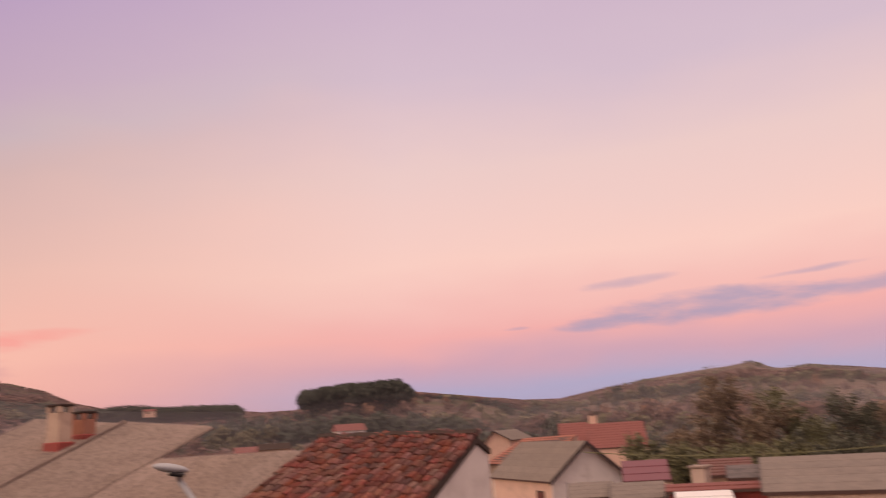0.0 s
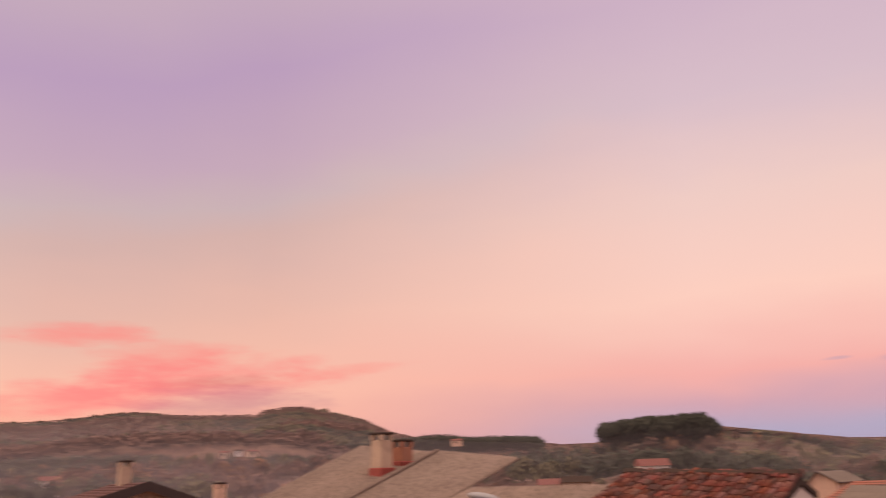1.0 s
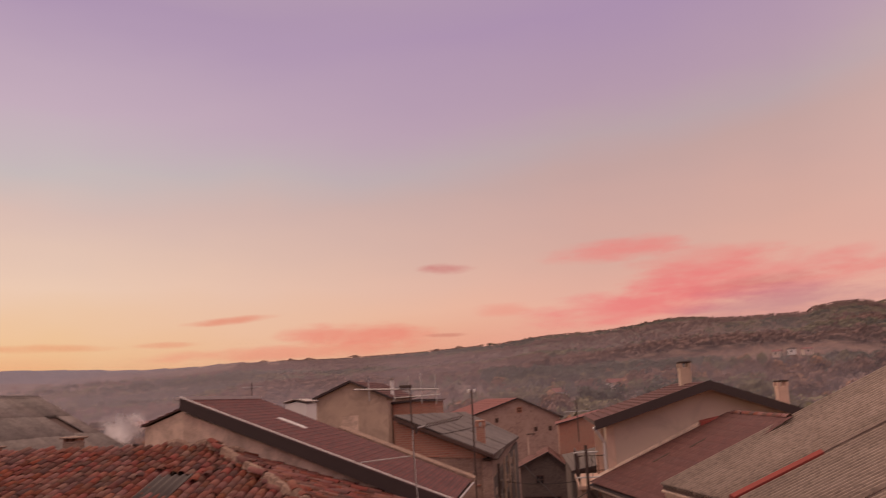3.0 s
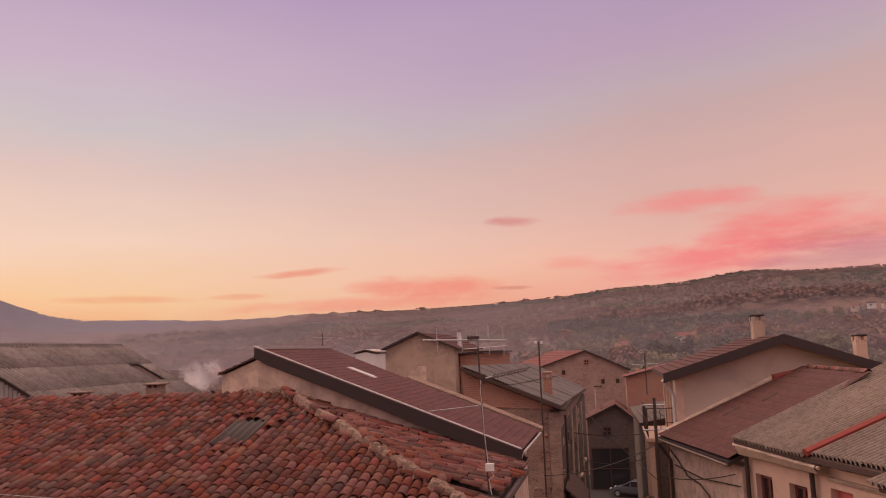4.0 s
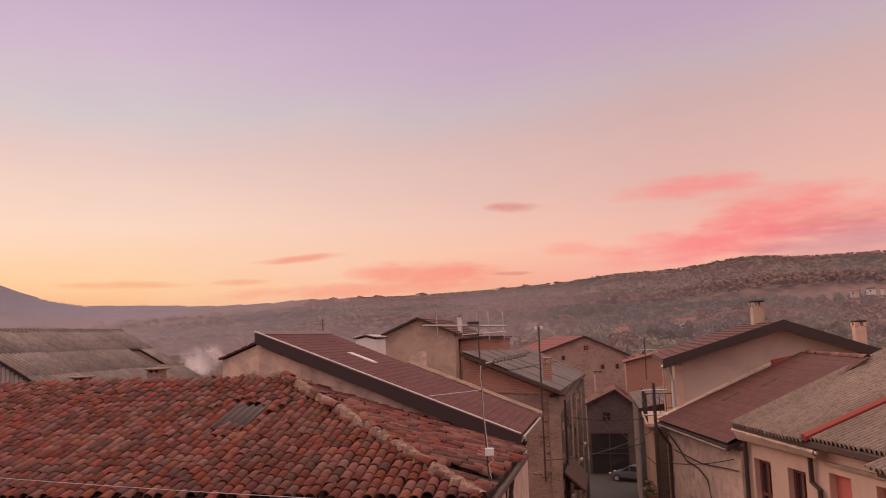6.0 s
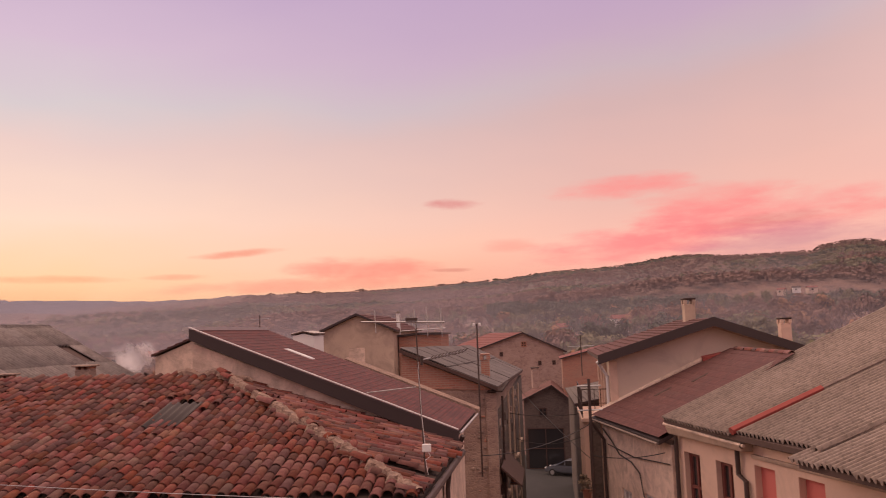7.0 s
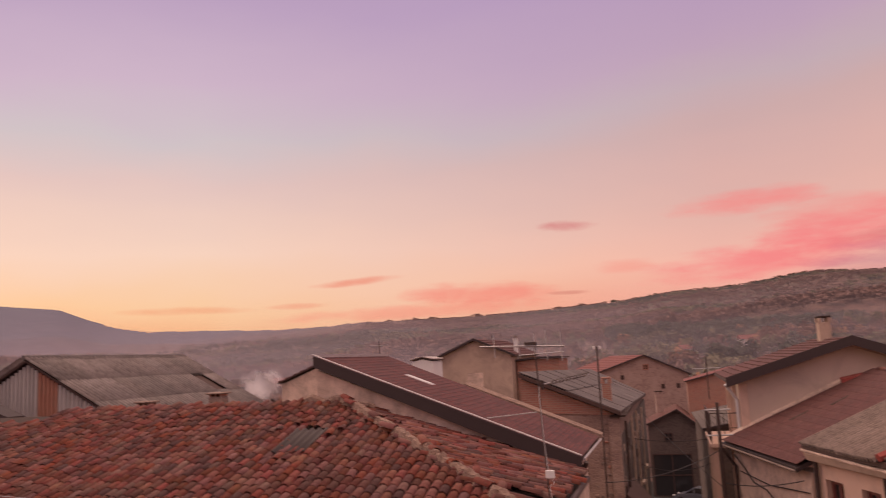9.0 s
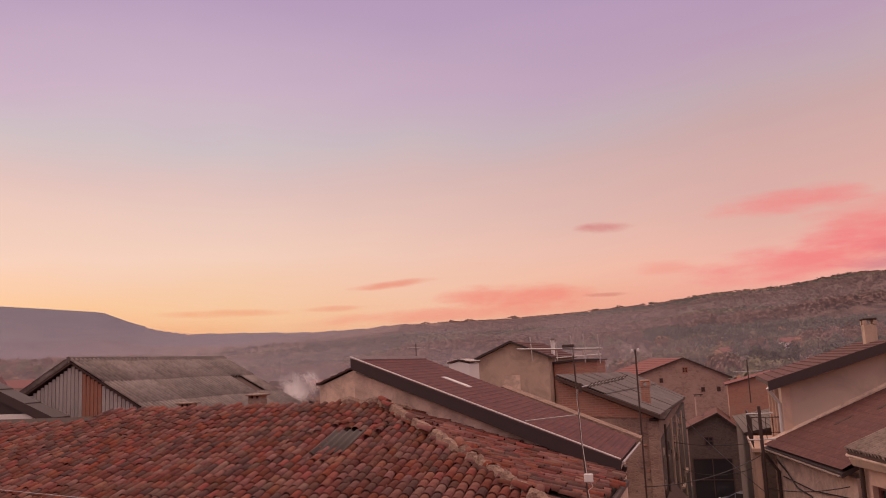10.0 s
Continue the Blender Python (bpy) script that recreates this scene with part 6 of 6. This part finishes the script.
# ---- far woods, fields' hedges and hamlets ----
def crown_shape(count, leaf, seed):
    """A ragged crown of loose leaf clumps on several lumps, as flat four-cornered clumps."""
    rng = np.random.default_rng(seed)
    lumps = rng.normal(0, 1, (6, 3))
    lumps /= np.linalg.norm(lumps, axis=1)[:, None]
    lumps *= np.array([0.5, 0.5, 0.45]) * rng.uniform(0.5, 1.1, (6, 1))
    d = rng.normal(0, 1, (count, 3))
    d[:, 2] = np.where(rng.random(count) < 0.75, np.abs(d[:, 2]), d[:, 2])
    d /= np.linalg.norm(d, axis=1)[:, None]
    c = lumps[rng.integers(0, 6, count)] + d * rng.uniform(0.3, 0.62, (count, 1))
    nrm = d + rng.normal(0, 0.3, (count, 3))
    nrm /= np.linalg.norm(nrm, axis=1)[:, None]
    u = np.cross(nrm, rng.normal(0, 1, (count, 3)))
    u /= np.linalg.norm(u, axis=1)[:, None]
    w = np.cross(nrm, u)
    s = leaf * rng.uniform(0.6, 1.4, (count, 1))
    q = [c + s * (a * rng.uniform(0.6, 1.3, (count, 1)) * u + b * rng.uniform(0.6, 1.3, (count, 1)) * w) for a, b in ((1, 0), (0, 1), (-1, 0), (0, -1))]
    return np.stack(q, 1).reshape(-1, 3)


CROWNS = {1: [crown_shape(26, 0.2, i) for i in range(10)], 2: [crown_shape(190, 0.105, 10 + i) for i in range(12)]}


def far_wood(name, label, spots, mat, rng, level=2):
    """One mesh of many ragged tree crowns; spots: place, width, height."""
    sets = []
    for p, w, h in spots:
        shape = rng.choice(CROWNS[level])
        t = rng.uniform(0, 6.28)
        ct, st = math.cos(t), math.sin(t)
        x, y = shape[:, 0] * ct - shape[:, 1] * st, shape[:, 0] * st + shape[:, 1] * ct
        sets.append(np.stack((p.x + x * w * 0.52, p.y + y * w * 0.52, p.z + h * 0.46 + shape[:, 2] * h * 0.55), 1))
    co = np.concatenate(sets).astype(np.float32)
    n = len(co)
    me = bpy.data.meshes.new(name)
    me.vertices.add(n)
    me.vertices.foreach_set("co", co.ravel())
    me.loops.add(n)
    me.loops.foreach_set("vertex_index", np.arange(n, dtype=np.int32))
    me.polygons.add(n // 4)
    me.polygons.foreach_set("loop_start", np.arange(0, n, 4, dtype=np.int32))
    me.update(calc_edges=True)
    me.validate()
    me.materials.append(mat)
    return tagged(new(name, me), label, "trees", kind="stuff")


FAR = {
    "brown": material("far_autumn_wood", (0.205, 0.106, 0.084), (0.115, 0.062, 0.052), 0.014, 0.3, 1.0, 0.0, 0.8, island=0.05, soft=0.93),
    "olive": material("far_olive_wood", (0.185, 0.155, 0.085), (0.105, 0.092, 0.055), 0.02, 0.3, 1.0, 0.0, 0.8, island=0.05, soft=0.93),
    "dark": material("far_conifers", (0.075, 0.08, 0.058), (0.048, 0.053, 0.042), 0.03, 0.3, 1.0, 0.0, 0.8, island=0.05, soft=0.93),
    "rust": material("far_rust_wood", (0.30, 0.15, 0.085), (0.22, 0.105, 0.065), 0.05, 0.3, 1.0, 0.0, 0.8, island=0.05, soft=0.93),
}
wr = random.Random(77)
spots = {k: [] for k in FAR}
tries = 0
while tries < 4600:
    tries += 1
    a = wr.uniform(-56, 84)
    crest = along(CREST, a)
    d = 95 * (min(crest * 0.95, 460) / 95) ** (wr.random() ** 0.8)
    p = polar_ground(a, d)
    n1 = noise.noise(Vector((p.x * 0.007, p.y * 0.007, 0.3)))
    n2 = noise.noise(Vector((p.x * 0.02, p.y * 0.02, 5.3)))
    if a > 26 and n1 < 0.12 and wr.random() < 0.45:
        continue
    size = wr.uniform(2.4, 5.2) * (1 + d / 900)
    kind = "dark" if n2 > 0.2 else "olive" if n2 > -0.1 else "rust" if wr.random() < 0.16 else "brown"
    top = p.z + size * 1.1
    lim = EYE + d * math.tan(radians(along(SKYLINE, a) + 0.05))
    near_lim = EYE - 0.3 - 0.0 * d if d < 160 else lim
    if top > min(lim, near_lim):
        size *= 0.6
        if p.z + size * 1.1 > min(lim, near_lim):
            continue
    spots[kind].append((p, size, size * 1.15))
# the dark belt below the far ridge
for _ in range(500):
    a, e = wr.uniform(-4, 12), 0
    d = wr.uniform(300, 380) + 10 * abs(a - 3)
    p = polar_ground(a, d)
    spots["dark"].append((p, wr.uniform(5, 8), wr.uniform(6, 9)))
# closed woods on the slopes further up, crown by crown
high = {k: [] for k in FAR}
tries = 0
while tries < 29000:
    tries += 1
    a = wr.uniform(-56, 80)
    crest = along(CREST, a)
    d = 425 + (crest * 0.985 - 425) * wr.random() ** 1.15
    if d < 425 or crest < 500:
        continue
    p = polar_ground(a, d)
    # the long far mountain stands bare behind the woods
    if a < -18 and math.degrees(math.atan2(p.z - EYE, d)) > np.interp(a, [-56, -36, -28, -22, -18], [1.2, 1.5, 1.9, 2.5, 3.1]) + 0.25 * noise.noise(Vector((a * 0.9, 0, 0))) - 0.5 * wr.random() ** 3:
        continue
    n2 = noise.noise(Vector((p.x * 0.006, p.y * 0.006, 8.3))) + 0.35 * noise.noise(Vector((p.x * 0.03, p.y * 0.03, 1.3)))
    if a > 50 and n2 > 0.25:
        continue
    kind = "dark" if n2 > 0.3 else "olive" if n2 > 0.12 else "brown"
    w = wr.uniform(7, 11)
    tuft = max(0.0, noise.noise(Vector((a * 1.7, 3.3, 0))) - 0.1) if -20 < a < 25 else 0.0
    top = EYE + d * math.tan(radians(along(SKYLINE, a) + 0.03 + 0.3 * tuft))
    h = min(wr.uniform(3.5, 6.5), top - p.z)
    if h > 1.0:
        high[kind].append((p, w, h))
for k, label in (("brown", "closed brown woods high on the hills"), ("olive", "olive-brown woods high on the hills"), ("dark", "dark evergreen stands high on the hills")):
    far_wood("hill_wood", label, high[k], FAR[k], wr, 1)
for k, label in (("brown", "bare brown autumn woods on the hills"), ("olive", "olive-brown thickets on the hills"), ("dark", "dark evergreen patches on the hills"), ("rust", "rusty orange trees on the hills")):
    far_wood("far_wood", label, spots[k], FAR[k], wr)

# conifer plantation with a level top, and the conifer row beside it
block = []
for i in range(420):
    a = wr.uniform(40.9, 48.2)
    d = wr.uniform(330, 400)
    el = np.interp(a, [40.9, 43.6, 47.4, 48.3], [3.6, 3.95, 4.1, 3.3])
    p = polar_ground(a, d)
    top = EYE + d * math.tan(radians(el - wr.uniform(0.02, 0.2)))
    base_z = EYE + d * math.tan(radians(1.75))
    p.z = base_z
    block.append((p, 6.5, (top - base_z) * 0.86))
far_wood("conifer_plantation", "dense dark conifer plantation with a level top on the hill", block, FAR["dark"], wr)
row = []
for i in range(420):
    a = wr.uniform(27.0, 36.8)
    d = wr.uniform(380, 440)
    el = np.interp(a, [27.0, 29.6, 32, 33, 36.5, 36.8], [2.95, 3.25, 2.95, 2.95, 2.85, 2.6]) - wr.uniform(0, 0.25)
    p = polar_ground(a, d)
    p.z = EYE + d * math.tan(radians(1.5))
    row.append((p, 6.0, (EYE + d * math.tan(radians(el)) - p.z) * 0.86))
for i in range(120):
    a = wr.uniform(21.0, 26.0)
    d = wr.uniform(520, 600)
    p = polar_ground(a, d)
    p.z = EYE + d * math.tan(radians(2.0))
    row.append((p, 9.0, d * math.tan(radians(0.45))))
far_wood("conifer_row", "dark row of conifers on the hill shoulder", row, FAR["dark"], wr)


def far_house(a, e, d, w, h, wall, roof):
    p = polar(a, e, d)
    hs = place("far_house", p, "tiny far-off house among the trees", "house", group="far houses")
    m = Matrix.Translation(p) @ Euler((0, 0, radians(-a + wr.uniform(-30, 30)))).to_matrix().to_4x4()
    part("wall", made(box, -w / 2, -w / 3, -h * 0.8, w / 2, w / 3, h * 0.5, m), M[wall], hs)
    bm = bmesh.new()
    z0, z1 = h * 0.5, h * 0.9
    v = [bm.verts.new(m @ Vector(q)) for q in ((-w * 0.55, -w * 0.4, z0), (w * 0.55, -w * 0.4, z0), (w * 0.55, w * 0.4, z0), (-w * 0.55, w * 0.4, z0), (-w * 0.55, 0, z1), (w * 0.55, 0, z1))]
    for f in ((0, 1, 5, 4), (2, 3, 4, 5), (0, 4, 3), (1, 2, 5), (3, 2, 1, 0)):
        bm.faces.new([v[i] for i in f])
    bmesh.ops.recalc_face_normals(bm, faces=bm.faces)
    part("roof", bm, M[roof], hs)
    wi = part("window", made(box, -w * 0.2, -w / 3 - 0.1, -h * 0.1, w * 0.0, -w / 3 - 0.02, h * 0.25, m), M["glass"], hs)


for a, e, d, w, h, wall, roof in [(15.4, 1.85, 420, 3.6, 2.2, "plaster_white", "red_roof"), (17.2, 1.9, 430, 4.6, 2.2, "plaster_white", "red_roof"), (16.3, 1.95, 425, 3.6, 2.0, "white_paint", "terracotta_bed"),
                                  (31.0, 2.25, 300, 3.6, 1.6, "plaster_pink", "red_roof"), (28.0, 0.6, 260, 6, 3.5, "plaster_white", "red_roof"), (5.0, 0.15, 240, 5, 3, "white_paint", "red_roof"), (1.2, -0.3, 200, 4, 2.5, "white_paint", "red_roof"),
                                  (44, -0.25, 150, 5, 3, "white_paint", "red_roof"), (37.4, -1.15, 120, 4, 2, "plaster_pink", "red_roof"), (39.0, -1.05, 118, 4, 2, "plaster_beige", "terracotta_bed"), (-29.0, -1.2, 160, 5, 2.2, "plaster_white", "terracotta_bed"), (-26.5, -1.3, 150, 4, 2.2, "plaster_pink", "red_roof"), (-47.5, -0.6, 170, 7, 4, "plaster_pink", "red_roof"), (-45.5, -0.8, 180, 7, 4, "plaster_white", "red_roof")]:
    far_house(a, e, d, w, h, wall, roof)


# white smoke drifting up from a hidden flue: three thin torn layers
def smoke():
    at = polar(-27.9, -0.95, 38)
    m = bpy.data.materials.new("white_smoke")
    m.use_nodes = True
    g = Nodes(m.node_tree)
    vec = g.add("ShaderNodeTexCoord").outputs["Object"]
    d = g.add("ShaderNodeVectorMath", operation="SUBTRACT", ins={0: vec, 1: tuple(at)}).outputs[0]
    d = g.add("ShaderNodeVectorMath", operation="MULTIPLY", ins={0: d, 1: (0.95, 0.0, 1.25)}).outputs[0]
    rad = g.add("ShaderNodeVectorMath", operation="LENGTH", ins={0: d}).outputs[1]
    torn = g.math("MULTIPLY_ADD", g.math("SUBTRACT", g.noise(vec, 1.6, 5.0, 0.6, 0.5), 0.5), 1.9, rad)
    f = g.add("ShaderNodeMapRange", interpolation_type="SMOOTHSTEP", ins={0: torn, 1: 1.0, 2: 0.15, 3: 0.0, 4: 0.6}).outputs[0]
    see = g.add("ShaderNodeBsdfTransparent")
    fog = g.add("ShaderNodeBsdfDiffuse", ins={0: (0.9, 0.85, 0.84, 1)})
    g.add("ShaderNodeOutputMaterial", ins={0: g.add("ShaderNodeMixShader", ins={0: f, 1: see.outputs[0], 2: fog.outputs[0]}).outputs[0]})
    bm = bmesh.new()
    for k, y in enumerate((-0.5, 0.0, 0.5)):
        n = 8
        grid = [[bm.verts.new(at + Vector((-1.4 + 2.8 * i / n, y + 0.25 * math.sin(i * 1.1 + k + j * 0.7), -1.1 + 2.2 * j / n))) for i in range(n + 1)] for j in range(n + 1)]
        for j in range(n):
            for i in range(n):
                bm.faces.new((grid[j][i], grid[j][i + 1], grid[j + 1][i + 1], grid[j + 1][i]))
    for fc in bm.faces:
        fc.smooth = True
    return tagged(part("smoke_plume", bm, m), "white smoke rising from a hidden flue", "smoke", kind="stuff")


smoke()


def pylon(a, e0, e1, d):
    b, t = polar(a, e0, d), polar(a, e1, d)
    p = place("pylon", b, "far lattice pylon on the wooded slope", "pylon", group="far pylons")
    for sx, sy in ((-1, -1), (1, -1), (1, 1), (-1, 1)):
        part("leg", pipe([b + Vector((sx * 1.5, sy * 1.5, -3)), t], 0.14, 4, 0.1), M["metal_light"], p)
    for k, w in ((0.7, 3.0), (0.85, 2.4)):
        c = b.lerp(t, k)
        part("arm", pipe([c + Vector((-w, 0, 0)), c + Vector((w, 0, 0))], 0.12, 4), M["metal_light"], p)


for a, e0, e1, d in ((-3.7, 1.3, 2.3, 620), (5.75, 2.3, 3.2, 900), (7.3, 2.9, 3.7, 1000), (12.0, 1.7, 2.7, 700)):
    pylon(a, e0, e1, d)
fl = place("smoking_flue", (-5.9, 38.0, 9.9), "short white flue on the annex roof", "chimney")
part("flue", pipe([(-6.9, 37.6, 9.9), (-6.9, 37.6, 10.95)], 0.09, 8), M["white_paint"], fl)
part("cowl", pipe([(-6.9, 37.6, 10.97), (-6.9, 37.6, 11.07)], 0.16, 8, 0.02), M["metal_dark"], fl)


# haze of distance and chimney smoke, added as thin curved translucent sheets below the crest
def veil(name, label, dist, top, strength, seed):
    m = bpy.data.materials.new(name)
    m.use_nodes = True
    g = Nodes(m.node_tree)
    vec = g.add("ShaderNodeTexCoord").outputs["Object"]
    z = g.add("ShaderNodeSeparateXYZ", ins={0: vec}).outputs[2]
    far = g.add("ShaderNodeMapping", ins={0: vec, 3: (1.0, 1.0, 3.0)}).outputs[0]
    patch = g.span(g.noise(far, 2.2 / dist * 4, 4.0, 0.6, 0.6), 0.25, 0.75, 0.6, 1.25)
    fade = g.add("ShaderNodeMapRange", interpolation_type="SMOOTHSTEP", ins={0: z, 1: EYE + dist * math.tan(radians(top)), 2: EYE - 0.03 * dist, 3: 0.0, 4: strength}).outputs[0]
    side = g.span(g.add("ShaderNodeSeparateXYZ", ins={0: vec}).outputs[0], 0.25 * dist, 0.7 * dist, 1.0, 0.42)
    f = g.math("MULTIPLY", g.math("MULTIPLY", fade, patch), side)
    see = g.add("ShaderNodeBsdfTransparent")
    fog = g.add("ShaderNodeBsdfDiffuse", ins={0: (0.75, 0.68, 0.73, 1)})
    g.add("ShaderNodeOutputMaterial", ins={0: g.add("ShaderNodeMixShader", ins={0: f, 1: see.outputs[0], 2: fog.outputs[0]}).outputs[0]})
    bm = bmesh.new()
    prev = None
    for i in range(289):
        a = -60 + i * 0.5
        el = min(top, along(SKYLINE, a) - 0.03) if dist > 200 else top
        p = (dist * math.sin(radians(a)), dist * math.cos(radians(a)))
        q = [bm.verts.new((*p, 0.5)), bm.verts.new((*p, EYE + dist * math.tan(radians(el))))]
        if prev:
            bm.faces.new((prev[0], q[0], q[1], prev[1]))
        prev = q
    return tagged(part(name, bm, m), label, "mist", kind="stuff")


veil("valley_haze_sheet", "translucent sheet for distance haze over the valley floor", 118, 5.0, 0.24, 1)
veil("valley_haze_sheet", "translucent sheet for distance haze over the near fields", 185, 4.0, 0.18, 4)
veil("field_haze_sheet", "translucent sheet for distance haze over the fields", 265, 4.2, 0.18, 3)
veil("field_haze_sheet", "translucent sheet for distance haze below the woods", 370, 5.0, 0.20, 5)
veil("hill_haze_sheet", "translucent sheet for distance haze before the hills", 540, 7.0, 0.24, 2)
veil("hill_haze_sheet", "translucent sheet for distance haze high on the slopes", 800, 8.0, 0.26, 6)


# the plan brought to true size: tiles 0.22 m, windows 0.95 m wide, eye 13.5 m over the street
for ob in list(scene.objects):
    if ob.parent is None and ob.type in ("MESH", "EMPTY"):
        ob.matrix_basis = Matrix.Scale(PLAN_SCALE, 4) @ ob.matrix_basis
